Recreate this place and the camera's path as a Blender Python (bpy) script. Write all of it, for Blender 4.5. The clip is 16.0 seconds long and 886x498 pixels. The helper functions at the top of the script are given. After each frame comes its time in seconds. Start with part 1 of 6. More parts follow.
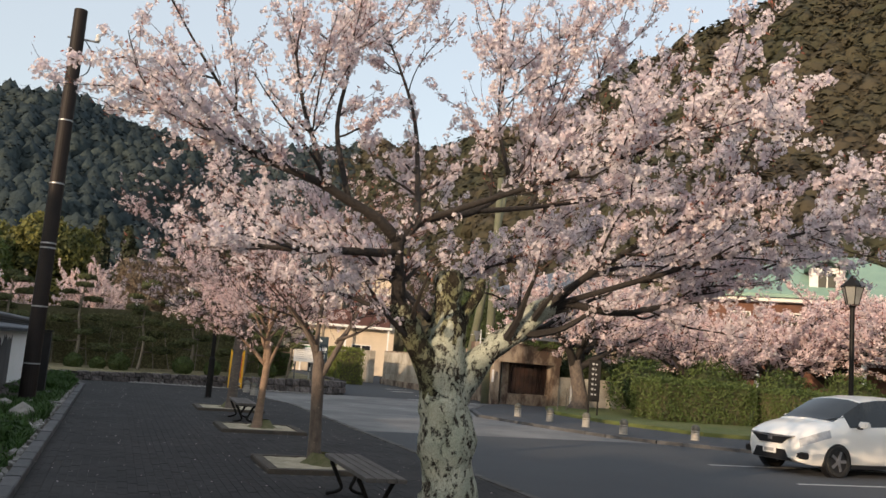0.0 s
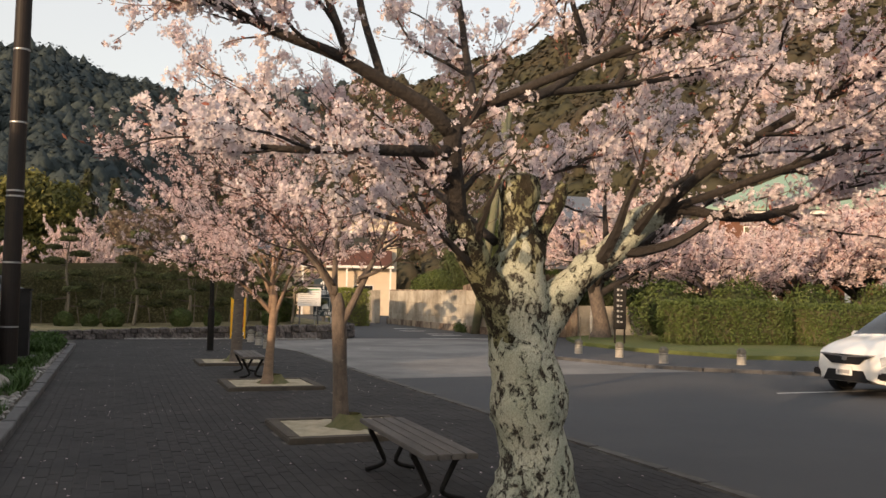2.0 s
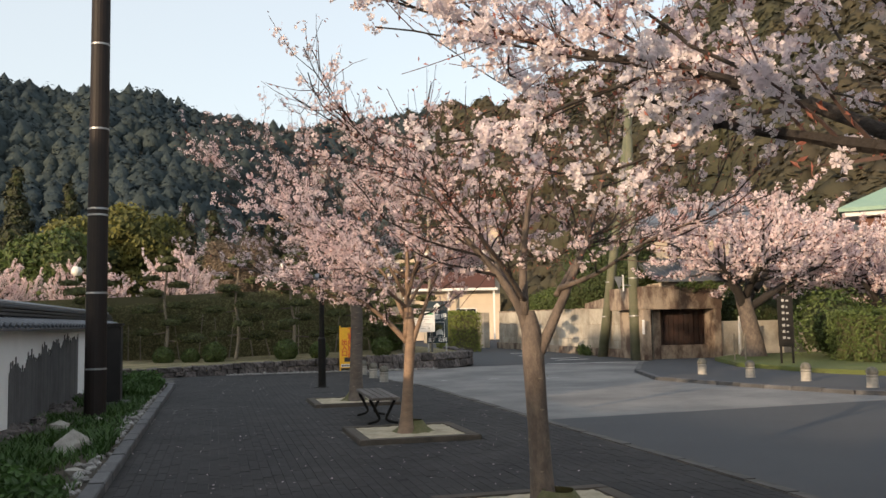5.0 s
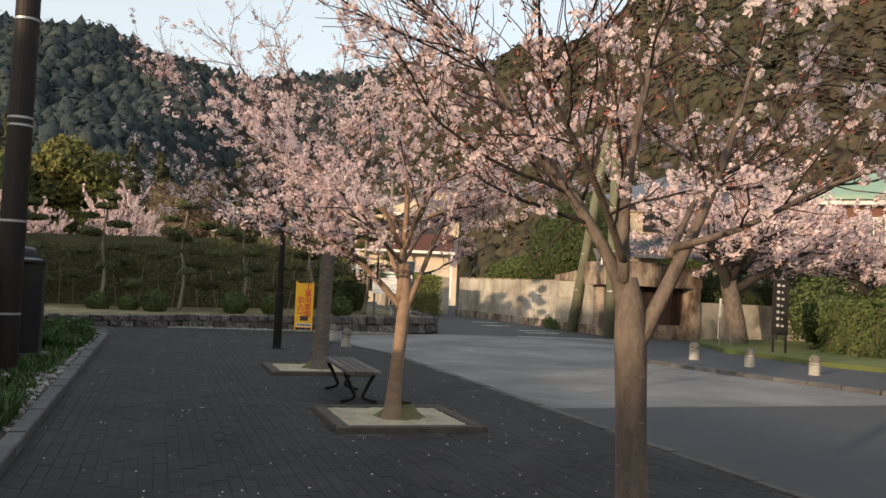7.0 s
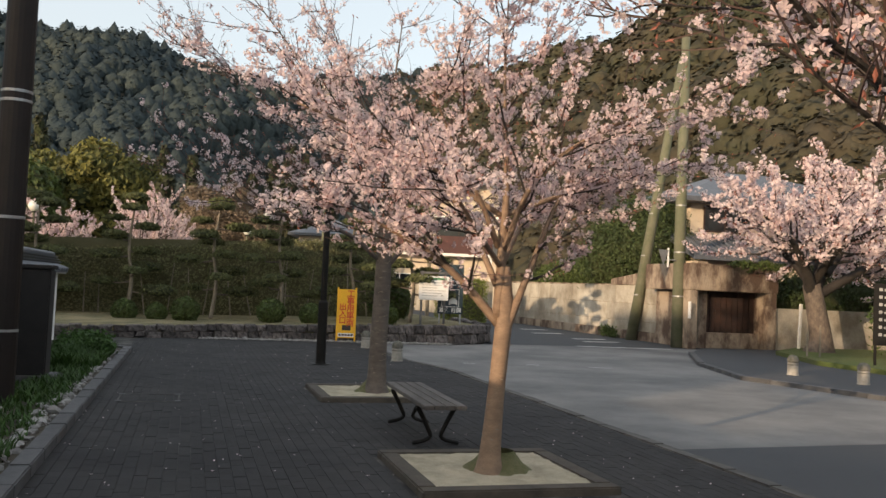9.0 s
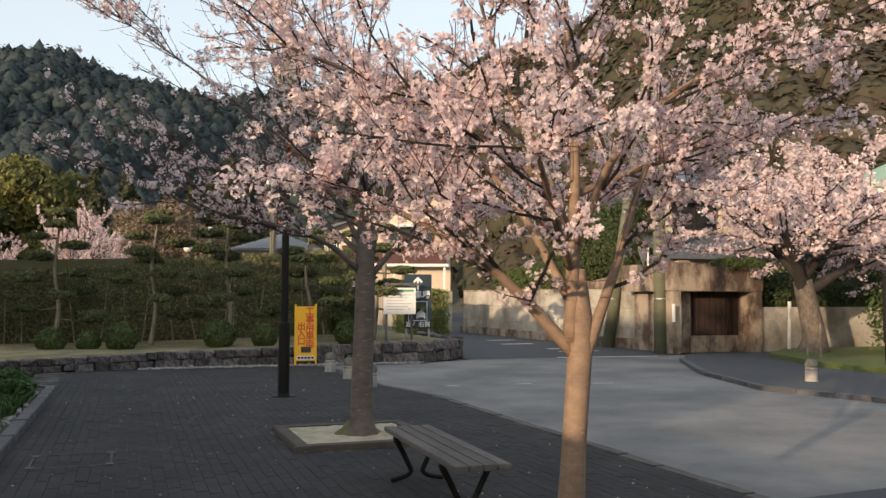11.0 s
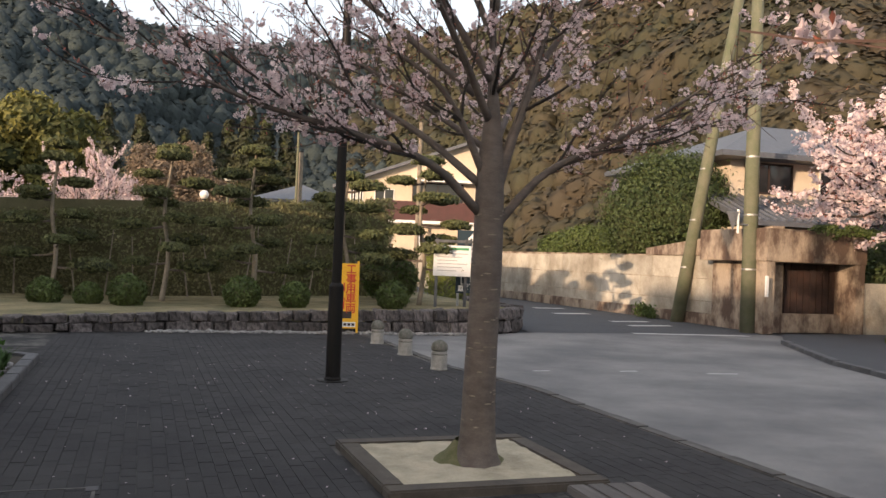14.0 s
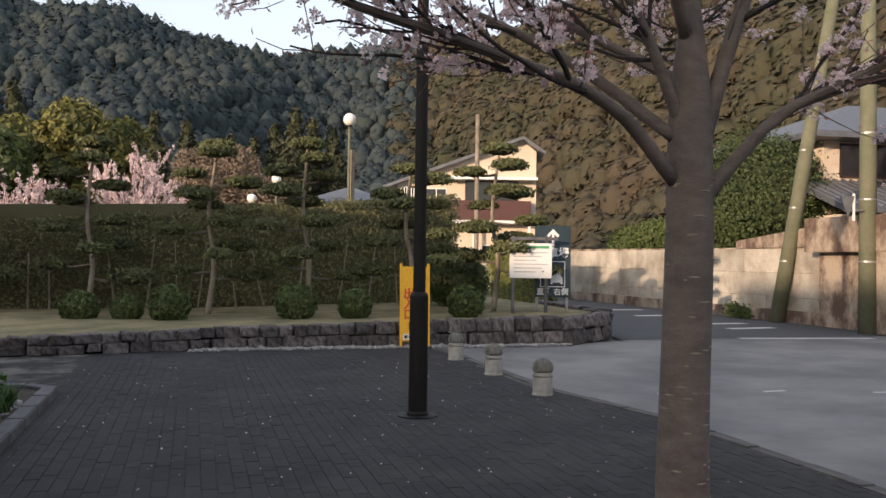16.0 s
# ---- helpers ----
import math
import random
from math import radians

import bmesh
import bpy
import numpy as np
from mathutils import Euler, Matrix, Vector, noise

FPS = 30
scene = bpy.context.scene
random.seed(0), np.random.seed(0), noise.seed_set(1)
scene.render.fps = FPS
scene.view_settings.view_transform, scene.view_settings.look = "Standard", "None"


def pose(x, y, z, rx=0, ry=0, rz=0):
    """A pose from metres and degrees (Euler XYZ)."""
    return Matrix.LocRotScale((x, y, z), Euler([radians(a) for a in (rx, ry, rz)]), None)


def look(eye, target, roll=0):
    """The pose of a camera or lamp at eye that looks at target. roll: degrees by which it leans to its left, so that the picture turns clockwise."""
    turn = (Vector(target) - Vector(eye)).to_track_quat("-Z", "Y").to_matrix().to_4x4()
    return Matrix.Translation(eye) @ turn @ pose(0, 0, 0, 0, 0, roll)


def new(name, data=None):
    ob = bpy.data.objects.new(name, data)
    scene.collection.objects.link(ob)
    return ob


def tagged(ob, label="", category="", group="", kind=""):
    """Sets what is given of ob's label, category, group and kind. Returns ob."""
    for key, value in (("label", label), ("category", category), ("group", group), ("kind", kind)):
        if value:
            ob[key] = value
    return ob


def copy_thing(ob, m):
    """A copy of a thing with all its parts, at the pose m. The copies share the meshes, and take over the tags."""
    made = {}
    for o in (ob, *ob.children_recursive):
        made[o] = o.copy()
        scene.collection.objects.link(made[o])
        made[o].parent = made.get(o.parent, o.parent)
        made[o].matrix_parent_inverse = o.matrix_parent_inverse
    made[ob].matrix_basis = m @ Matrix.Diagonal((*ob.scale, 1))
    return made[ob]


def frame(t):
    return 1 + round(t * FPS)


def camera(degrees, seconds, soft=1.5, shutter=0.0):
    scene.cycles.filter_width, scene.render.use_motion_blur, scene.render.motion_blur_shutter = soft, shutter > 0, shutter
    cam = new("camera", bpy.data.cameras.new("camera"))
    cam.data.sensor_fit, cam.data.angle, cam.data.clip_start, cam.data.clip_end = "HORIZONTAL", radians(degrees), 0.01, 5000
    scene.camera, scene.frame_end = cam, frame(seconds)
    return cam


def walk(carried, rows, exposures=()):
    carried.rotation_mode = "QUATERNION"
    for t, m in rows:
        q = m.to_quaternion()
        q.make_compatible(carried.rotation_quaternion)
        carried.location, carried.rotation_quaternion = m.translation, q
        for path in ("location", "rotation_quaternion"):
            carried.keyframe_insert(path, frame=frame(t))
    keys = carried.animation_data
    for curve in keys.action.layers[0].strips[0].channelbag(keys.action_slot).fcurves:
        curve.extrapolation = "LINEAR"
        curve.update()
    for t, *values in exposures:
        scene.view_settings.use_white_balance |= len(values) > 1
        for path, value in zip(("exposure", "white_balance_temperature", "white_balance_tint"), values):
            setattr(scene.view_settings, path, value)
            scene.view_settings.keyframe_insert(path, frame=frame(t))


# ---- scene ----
cam = camera(54.5, 16.0)
METRES, EYE, TILT, LEAN, TURN = 18.0, 1.5, 0.0, 0.0, -20.1
ROWS = [
    (0.0, -0.00517, 0.00491, 0.00064, -0.658, 7.533, -4.537),
    (0.5, -0.00847, 0.03303, 0.00119, -3.376, 10.1, -2.633),
    (1.0, -0.01357, 0.05885, 0.00026, -5.414, 7.507, -0.905),
    (1.5, -0.02219, 0.08959, -0.00014, -2.912, 4.731, -2.395),
    (2.0, -0.03302, 0.11946, -0.00012, -0.752, 3.277, -1.059),
    (2.5, -0.04122, 0.14941, -0.00021, 1.488, 1.88, -0.682),
    (3.0, -0.05242, 0.17913, -0.00056, 3.275, 2.64, 1.5),
    (3.5, -0.06193, 0.21073, -0.00105, 6.286, 2.61, -0.723),
    (4.0, -0.07387, 0.23717, -0.0012, 6.153, 4.861, 1.453),
    (6.5, -0.1284, 0.37983, -0.0029, 2.469, 3.741, -1.7),
    (7.0, -0.13994, 0.41135, -0.00312, 1.763, 2.462, -2.767),
    (7.5, -0.15017, 0.43898, -0.00275, 2.417, 2.493, -1.993),
    (8.0, -0.16131, 0.46861, -0.00219, 4.707, 3.828, -2.637),
    (8.5, -0.17057, 0.49803, -0.00225, 3.358, 3.687, -1.31),
    (9.0, -0.17962, 0.53138, -0.00181, 3.762, 2.613, -2.53),
    (11.5, -0.22704, 0.67535, -0.00053, -0.422, 3.677, 0.055),
    (12.0, -0.23548, 0.70284, -0.0003, 0.842, 4.587, -2.045),
    (12.5, -0.24562, 0.73004, 0.0001, -1.688, 5.494, -0.731),
    (13.0, -0.25633, 0.76412, 1e-05, -0.186, 4.685, -3.037),
    (13.5, -0.26866, 0.79417, -0.0009, -0.839, 2.739, 0.125),
    (14.0, -0.27922, 0.82837, -0.00179, 0.81, 0.739, -2.28),
    (14.5, -0.28856, 0.85896, -0.00221, 0.412, -0.54, -0.046),
    (15.0, -0.29553, 0.88766, -0.00182, 2.802, 0.155, -1.453),
    (15.5, -0.30465, 0.91646, -0.00219, 0.851, 2.003, -0.077),
    (16.0, -0.3137, 0.94754, -0.00296, 3.92, 0.744, -0.784),
]
EXPOSURES = [(0.0, 0.9, 6700, 12), (0.5, -0.02, 7050, 15), (1.0, 0.32, 7900, 20), (1.5, 0.88, 8550, 19), (2.0, 1.05, 7750, 17), (2.5, 1.12, 7050, 14), (4.0, 1.15, 6850, 12), (6.5, 1.08, 7000, 12), (9.0, 1.08, 7000, 12),
             (12.3, 1.15, 6750, 12), (13.0, 0.57, 6800, 11), (13.6, 0.75, 7500, 17), (14.0, 1.38, 7050, 18), (14.5, 1.62, 6800, 16), (15.1, 1.68, 6600, 15), (15.5, 1.41, 6600, 16), (16.0, 1.25, 6650, 18)]
walk(cam, [(t, pose(0, 0, EYE, TILT, LEAN, TURN) @ pose(METRES * x, METRES * y, METRES * z, 90 + pitch, roll, yaw)) for t, x, y, z, yaw, pitch, roll in ROWS], EXPOSURES)

# ---- light ----
SUN_ELEV, SUN_AZ = 10.0, 235.0          # degrees; azimuth clockwise from +y
world = bpy.data.worlds.new("sky")
scene.world = world
world.use_nodes = True
wn = world.node_tree
sky = wn.nodes.new("ShaderNodeTexSky")
sky.sky_type, sky.sun_disc = "NISHITA", False
sky.sun_elevation, sky.sun_rotation = radians(SUN_ELEV), radians(SUN_AZ)
sky.air_density, sky.dust_density, sky.ozone_density = 1.0, 2.0, 1.0
veil = wn.nodes.new("ShaderNodeMix")          # thin high cloud over the whole sky
veil.data_type = "RGBA"
veil.inputs[0].default_value = 0.6
veil.inputs[7].default_value = (2.85, 3.1, 3.3, 1)
wn.links.new(sky.outputs[0], veil.inputs[6])
wn.links.new(veil.outputs[2], wn.nodes["Background"].inputs[0])
wn.nodes["Background"].inputs[1].default_value = 0.15
sun_to = Vector((math.sin(radians(SUN_AZ)) * math.cos(radians(SUN_ELEV)), math.cos(radians(SUN_AZ)) * math.cos(radians(SUN_ELEV)), math.sin(radians(SUN_ELEV))))
sun = new("sun", bpy.data.lights.new("sun", "SUN"))
sun.data.energy, sun.data.angle, sun.data.color = 2.1, radians(0.6), (1.0, 0.76, 0.52)
sun.matrix_world = look(sun_to * 100, (0, 0, 0))

# ---- materials ----


def mat(name, col, col2=None, rough=0.8, scale=4.0, fine=60.0, bump=0.3, depth=0.01, metal=0.0, mix=0.5, island=0.0, per_object=0.0, through_light=0.0, spec=0.5, centre=0.5, stretch=(1, 1, 1), grain=0.5):
    """A two-scale noise material: col and col2 mixed by coarse noise, darkened and bumped by fine noise."""
    m = bpy.data.materials.new(name)
    m.use_nodes = True
    nt = m.node_tree
    n, l = nt.nodes, nt.links
    b = n["Principled BSDF"]
    co = n.new("ShaderNodeTexCoord")
    a = n.new("ShaderNodeTexNoise")
    a.inputs["Scale"].default_value, a.inputs["Detail"].default_value, a.inputs["Roughness"].default_value = scale, 6, 0.65
    f = n.new("ShaderNodeTexNoise")
    f.inputs["Scale"].default_value, f.inputs["Detail"].default_value = fine, 4
    mp = n.new("ShaderNodeMapping")
    mp.inputs["Scale"].default_value = stretch
    l.new(co.outputs["Object"], mp.inputs["Vector"])
    l.new(mp.outputs[0], a.inputs["Vector"])
    l.new(mp.outputs[0], f.inputs["Vector"])
    ramp = n.new("ShaderNodeMapRange")
    ramp.inputs[1].default_value, ramp.inputs[2].default_value = centre - 0.1 / max(mix, 0.05), centre + 0.1 / max(mix, 0.05)
    l.new(a.outputs[0], ramp.inputs[0])
    mx = n.new("ShaderNodeMix")
    mx.data_type = "RGBA"
    c2 = col2 or tuple(v * 0.7 for v in col)
    mx.inputs[6].default_value, mx.inputs[7].default_value = (*col, 1), (*c2, 1)
    l.new(ramp.outputs[0], mx.inputs[0])
    out = mx.outputs[2]
    hsv = n.new("ShaderNodeHueSaturation")
    l.new(out, hsv.inputs["Color"])
    val = n.new("ShaderNodeMath")
    val.operation = "MULTIPLY_ADD"
    val.inputs[1].default_value, val.inputs[2].default_value = grain, 1 - grain / 2
    l.new(f.outputs[0], val.inputs[0])
    v = val.outputs[0]
    for amount, source, sock in ((island, "ShaderNodeNewGeometry", "Random Per Island"), (per_object, "ShaderNodeObjectInfo", "Random")):
        if amount:
            r = n.new(source)
            k = n.new("ShaderNodeMath")
            k.operation = "MULTIPLY_ADD"
            k.inputs[1].default_value, k.inputs[2].default_value = amount, 1 - amount / 2
            l.new(r.outputs[sock], k.inputs[0])
            t = n.new("ShaderNodeMath")
            t.operation = "MULTIPLY"
            l.new(v, t.inputs[0])
            l.new(k.outputs[0], t.inputs[1])
            v = t.outputs[0]
    l.new(v, hsv.inputs["Value"])
    l.new(hsv.outputs[0], b.inputs["Base Color"])
    b.inputs["Roughness"].default_value, b.inputs["Metallic"].default_value = rough, metal
    b.inputs["Specular IOR Level"].default_value = spec
    if bump:
        bp = n.new("ShaderNodeBump")
        bp.inputs["Strength"].default_value, bp.inputs["Distance"].default_value = bump, depth
        l.new(f.outputs[0], bp.inputs["Height"])
        l.new(bp.outputs[0], b.inputs["Normal"])
    if through_light:
        tr = n.new("ShaderNodeBsdfTranslucent")
        ms = n.new("ShaderNodeMixShader")
        ms.inputs[0].default_value = through_light
        l.new(hsv.outputs[0], tr.inputs[0])
        l.new(b.outputs[0], ms.inputs[1])
        l.new(tr.outputs[0], ms.inputs[2])
        l.new(ms.outputs[0], n["Material Output"].inputs[0])
    return m


ASPHALT = mat("asphalt", (0.05, 0.054, 0.062), (0.063, 0.067, 0.074), 0.9, 0.6, 250, 0.5, 0.004)
ROAD = mat("worn_concrete_road", (0.22, 0.215, 0.209), (0.12, 0.121, 0.124), 0.88, 0.45, 90, 0.5, 0.006, mix=0.8)
PAVER = mat("dark_paver", (0.035, 0.0345, 0.035), (0.019, 0.019, 0.021), 0.9, 0.9, 120, 0.5, 0.004, mix=0.8, spec=0.4, per_object=0.3)
PAVER_ALL = mat("dark_paver_field", (0.035, 0.0345, 0.035), (0.019, 0.019, 0.021), 0.9, 0.9, 120, 0.5, 0.004, mix=0.8, spec=0.4, island=0.3)
JOINT = mat("paver_joint", (0.15, 0.142, 0.128), (0.016, 0.016, 0.016), 0.95, 1.7, 20, 0.3, 0.004, mix=1.0, centre=0.44)
KERB = mat("granite_kerb", (0.125, 0.126, 0.13), (0.065, 0.066, 0.07), 0.8, 6, 150, 0.4, 0.004, per_object=0.35)
DULLKERB = mat("dull_kerb", (0.11, 0.105, 0.098), (0.055, 0.052, 0.05), 0.9, 4, 120, 0.4, 0.004, mix=0.9, per_object=0.3)
STRIP = mat("damp_bed_soil", (0.075, 0.062, 0.042), (0.035, 0.031, 0.024), 0.95, 2.5, 40, 0.8, 0.03, mix=0.9)
SAND = mat("planter_sand", (0.52, 0.46, 0.34), (0.3, 0.265, 0.19), 0.95, 4, 90, 0.8, 0.02, mix=0.6, centre=0.56)
PLASTER = mat("white_plaster", (0.9, 0.9, 0.885), (0.8, 0.8, 0.79), 0.9, 1.5, 60, 0.15, 0.004)
CHARRED = mat("dark_board", (0.022, 0.02, 0.02), (0.013, 0.012, 0.012), 0.85, 5, 40, 0.3, 0.006)
TILE = mat("grey_roof_tile", (0.12, 0.13, 0.15), (0.07, 0.078, 0.092), 0.42, 5, 50, 0.2, 0.004, island=0.4, per_object=0.3)
IRON = mat("black_iron", (0.008, 0.0075, 0.0075), (0.012, 0.011, 0.01), 0.55, 8, 90, 0.1, 0.002, spec=0.2)
POLEWRAP = mat("brown_pole_paint", (0.02, 0.014, 0.012), (0.013, 0.0095, 0.009), 0.6, 3, 70, 0.15, 0.003, spec=0.3)
STEEL = mat("galvanised_band", (0.45, 0.46, 0.47), None, 0.45, 6, 60, 0.1, 0.002, metal=0.8)
STONE = mat("garden_wall_stone", (0.17, 0.148, 0.142), (0.062, 0.054, 0.053), 0.9, 3.5, 40, 0.7, 0.02, mix=1.0, per_object=0.9, stretch=(1.6, 1.6, 0.7))
MORTAR = mat("stone_mortar", (0.05, 0.047, 0.045), (0.03, 0.028, 0.028), 0.95, 6, 60, 0.4, 0.01)
PEBBLE = mat("white_pebble", (0.36, 0.35, 0.335), (0.18, 0.175, 0.17), 0.85, 20, 90, 0.3, 0.004, island=0.5)
SOIL = mat("garden_soil", (0.27, 0.22, 0.12), (0.12, 0.115, 0.055), 0.95, 1.3, 30, 0.8, 0.03, mix=0.8)
MOSS = mat("moss", (0.085, 0.1, 0.035), (0.17, 0.155, 0.08), 0.95, 9, 80, 0.9, 0.02)
LAWN = mat("lawn", (0.09, 0.13, 0.03), (0.13, 0.14, 0.05), 0.95, 0.7, 60, 0.8, 0.03)
GRASS = mat("green_blades", (0.028, 0.075, 0.014), (0.055, 0.11, 0.022), 0.7, 2, 20, 0, island=0.6, through_light=0.25)
HEDGE = mat("hedge_leaf", (0.065, 0.105, 0.024), (0.095, 0.125, 0.036), 0.7, 1.2, 30, 0, island=0.6, through_light=0.2)
HEDGE_DRY = mat("tall_hedge_leaf", (0.15, 0.162, 0.068), (0.195, 0.18, 0.092), 0.8, 0.5, 30, 0, island=0.22, through_light=0.15)
HEDGE_CORE = mat("hedge_core", (0.095, 0.095, 0.045), (0.12, 0.11, 0.06), 0.95, 3, 40, 0.8, 0.05)
# dark filling seen between the leaves, coloured as the shade deep in a crown
LEAF_CORE = mat("shaded_crown_core", (0.03, 0.042, 0.014), (0.05, 0.06, 0.02), 0.95, 3, 40, 0.8, 0.05)
LIME = mat("yellow_green_leaf", (0.2, 0.23, 0.045), (0.13, 0.17, 0.04), 0.7, 1.2, 30, 0, island=0.5, through_light=0.25)
FRESH = mat("fresh_green_leaf", (0.06, 0.125, 0.025), (0.035, 0.085, 0.018), 0.65, 4, 30, 0, island=0.6, through_light=0.25)
PINE = mat("pine_needle", (0.065, 0.085, 0.03), (0.11, 0.115, 0.045), 0.8, 3, 30, 0, island=0.5)
# shade within and under the needle pads, given as a darker core colour
PINE_CORE = mat("shaded_pad_core", (0.028, 0.036, 0.014), (0.04, 0.045, 0.018), 0.95, 6, 40, 0.8, 0.03)
CAMPHOR = mat("camphor_leaf", (0.24, 0.22, 0.05), (0.07, 0.085, 0.03), 0.7, 0.4, 20, 0, island=0.6, through_light=0.2)
BUSH = mat("evergreen_leaf", (0.045, 0.08, 0.018), (0.1, 0.13, 0.035), 0.65, 0.8, 20, 0, island=0.7, through_light=0.2)
EVERGREEN = mat("dark_evergreen_leaf", (0.03, 0.055, 0.014), (0.065, 0.09, 0.026), 0.65, 1.2, 20, 0, island=0.6, through_light=0.15)
BARE = mat("bare_twig_crown", (0.2, 0.155, 0.112), (0.14, 0.108, 0.082), 0.9, 0.6, 20, 0, island=0.6)
CEDAR = mat("cedar_leaf", (0.045, 0.045, 0.02), (0.025, 0.035, 0.02), 0.85, 0.2, 20, 0, island=0.7)
# distance haze and the hill's shade are mixed into this blue-grey forest colour
FOREST_L = mat("hazed_far_forest", (0.034, 0.05, 0.06), (0.054, 0.068, 0.064), 0.95, 0.03, 1.4, 0.6, 0.6, island=0.12, spec=0.1, grain=0.15)
HILL = mat("hill_undergrowth", (0.046, 0.05, 0.032), (0.068, 0.058, 0.042), 0.95, 0.05, 0.8, 0.2, 0.5, grain=0.2)
FOREST_R = mat("near_forest", (0.045, 0.053, 0.032), (0.074, 0.06, 0.045), 0.95, 0.045, 1.6, 0.2, 0.3, island=0.2, mix=0.5, spec=0.1, grain=0.15)
BARK = mat("cherry_bark", (0.17, 0.135, 0.11), (0.09, 0.072, 0.062), 0.85, 8, 50, 0.8, 0.01, mix=0.8, stretch=(1.5, 1.5, 0.8))
# pale young bark, with the low sun's orange glow put into its colour
BARK_PALE = mat("sunlit_cherry_bark", (0.29, 0.2, 0.135), (0.18, 0.12, 0.085), 0.75, 6, 70, 0.5, 0.006, mix=0.6, stretch=(1, 1, 2))
BARK_GREY = mat("grey_cherry_bark", (0.155, 0.128, 0.11), (0.085, 0.07, 0.062), 0.85, 6, 70, 0.5, 0.006, mix=0.6, stretch=(1, 1, 2))
BARK_OLD = mat("dark_limb_bark", (0.017, 0.014, 0.0125), (0.038, 0.031, 0.027), 0.9, 5, 35, 0.9, 0.02)
TWIG = mat("red_brown_twig", (0.1, 0.055, 0.045), (0.06, 0.04, 0.035), 0.8, 6, 45, 0)
PETAL = mat("pink_petal", (0.85, 0.76, 0.765), (0.74, 0.57, 0.585), 0.7, 1.5, 40, 0, island=0.35, through_light=0.4)
PETAL_PALE = mat("pale_petal", (0.85, 0.81, 0.83), (0.77, 0.66, 0.695), 0.7, 1.5, 40, 0, island=0.35, through_light=0.4)
BUD = mat("russet_bud", (0.36, 0.13, 0.1), (0.25, 0.1, 0.07), 0.7, 3, 40, 0, island=0.5, through_light=0.2)
CONCRETE = mat("stained_concrete", (0.5, 0.47, 0.405), (0.25, 0.22, 0.175), 0.9, 0.9, 24, 0.6, 0.015, mix=0.7, per_object=0.25)
CONCRETE_OLD = mat("rust_stained_concrete", (0.36, 0.295, 0.23), (0.105, 0.07, 0.053), 0.9, 1.9, 24, 0.8, 0.02, mix=1.1, stretch=(1, 1, 0.55))
# rust colour, darkened further to carry the shade inside the garage opening
RUST = mat("shaded_rusty_shutter", (0.055, 0.026, 0.019), (0.02, 0.014, 0.013), 0.8, 3, 50, 0.3, 0.005)
MOSSPOLE = mat("mossy_concrete_pole", (0.1, 0.12, 0.068), (0.17, 0.165, 0.12), 0.9, 2.5, 50, 0.4, 0.006)
CREAM = mat("cream_wall", (0.64, 0.55, 0.44), (0.54, 0.46, 0.36), 0.9, 1, 30, 0.2, 0.01)
WHITE = mat("white_paint", (0.78, 0.78, 0.77), (0.7, 0.7, 0.69), 0.6, 3, 60, 0.05, 0.002)
LINE = mat("road_marking", (0.62, 0.62, 0.6), (0.4, 0.4, 0.39), 0.85, 5, 120, 0.3, 0.003)
BRICKWALL = mat("red_brick_wall", (0.17, 0.08, 0.055), (0.12, 0.06, 0.042), 0.9, 3, 30, 0.4, 0.01)
COPPER = mat("green_copper_roof", (0.25, 0.38, 0.3), (0.2, 0.32, 0.26), 0.7, 1, 30, 0.2, 0.01)
BOARD = mat("weathered_board", (0.15, 0.138, 0.13), (0.065, 0.06, 0.057), 0.85, 7, 60, 0.6, 0.004, stretch=(1, 0.15, 1), per_object=0.3)
MAROON = mat("maroon_panel", (0.09, 0.032, 0.03), (0.06, 0.024, 0.022), 0.6, 2, 40, 0.1, 0.003)
CARPAINT = mat("white_car_paint", (0.9, 0.885, 0.85), (0.89, 0.875, 0.84), 0.2, 1, 10, 0, grain=0.02)
RUBBER = mat("tyre_rubber", (0.02, 0.02, 0.02), None, 0.8, 10, 80, 0.2, 0.002)
BLACKPLASTIC = mat("black_plastic", (0.015, 0.015, 0.017), None, 0.4, 10, 80, 0.1, 0.002)
ALLOY = mat("alloy_rim", (0.4, 0.4, 0.42), None, 0.35, 10, 80, 0, metal=0.8)
DARKGLASS = mat("dark_glass", (0.02, 0.024, 0.028), None, 0.06, 2, 20, 0)
NAVY = mat("navy_sign_face", (0.012, 0.03, 0.042), (0.016, 0.036, 0.05), 0.5, 3, 50, 0)
YELLOW = mat("yellow_sign_sheet", (0.85, 0.47, 0.02), (0.8, 0.42, 0.02), 0.6, 3, 50, 0)
REDINK = mat("red_sign_ink", (0.7, 0.07, 0.02), None, 0.6, 3, 50, 0)
BROWNINK = mat("dark_sign_ink", (0.05, 0.03, 0.02), None, 0.6, 3, 50, 0)
GREENINK = mat("green_sign_ink", (0.08, 0.36, 0.16), None, 0.6, 3, 50, 0)
GREYINK = mat("grey_sign_print", (0.4, 0.4, 0.4), None, 0.6, 3, 50, 0)
BOLLARD = mat("weathered_stone_bollard", (0.42, 0.4, 0.36), (0.22, 0.21, 0.19), 0.9, 7, 60, 0.5, 0.01)
BOLLARD_CAP = mat("mossy_stone_cap", (0.2, 0.19, 0.165), (0.09, 0.09, 0.07), 0.9, 9, 60, 0.5, 0.01, mix=0.8)
LANTERN = mat("lantern_glass", (0.3, 0.3, 0.28), None, 0.2, 3, 20, 0)
HEADLIGHT = mat("headlight_lens", (0.55, 0.57, 0.6), (0.35, 0.36, 0.38), 0.12, 8, 30, 0)
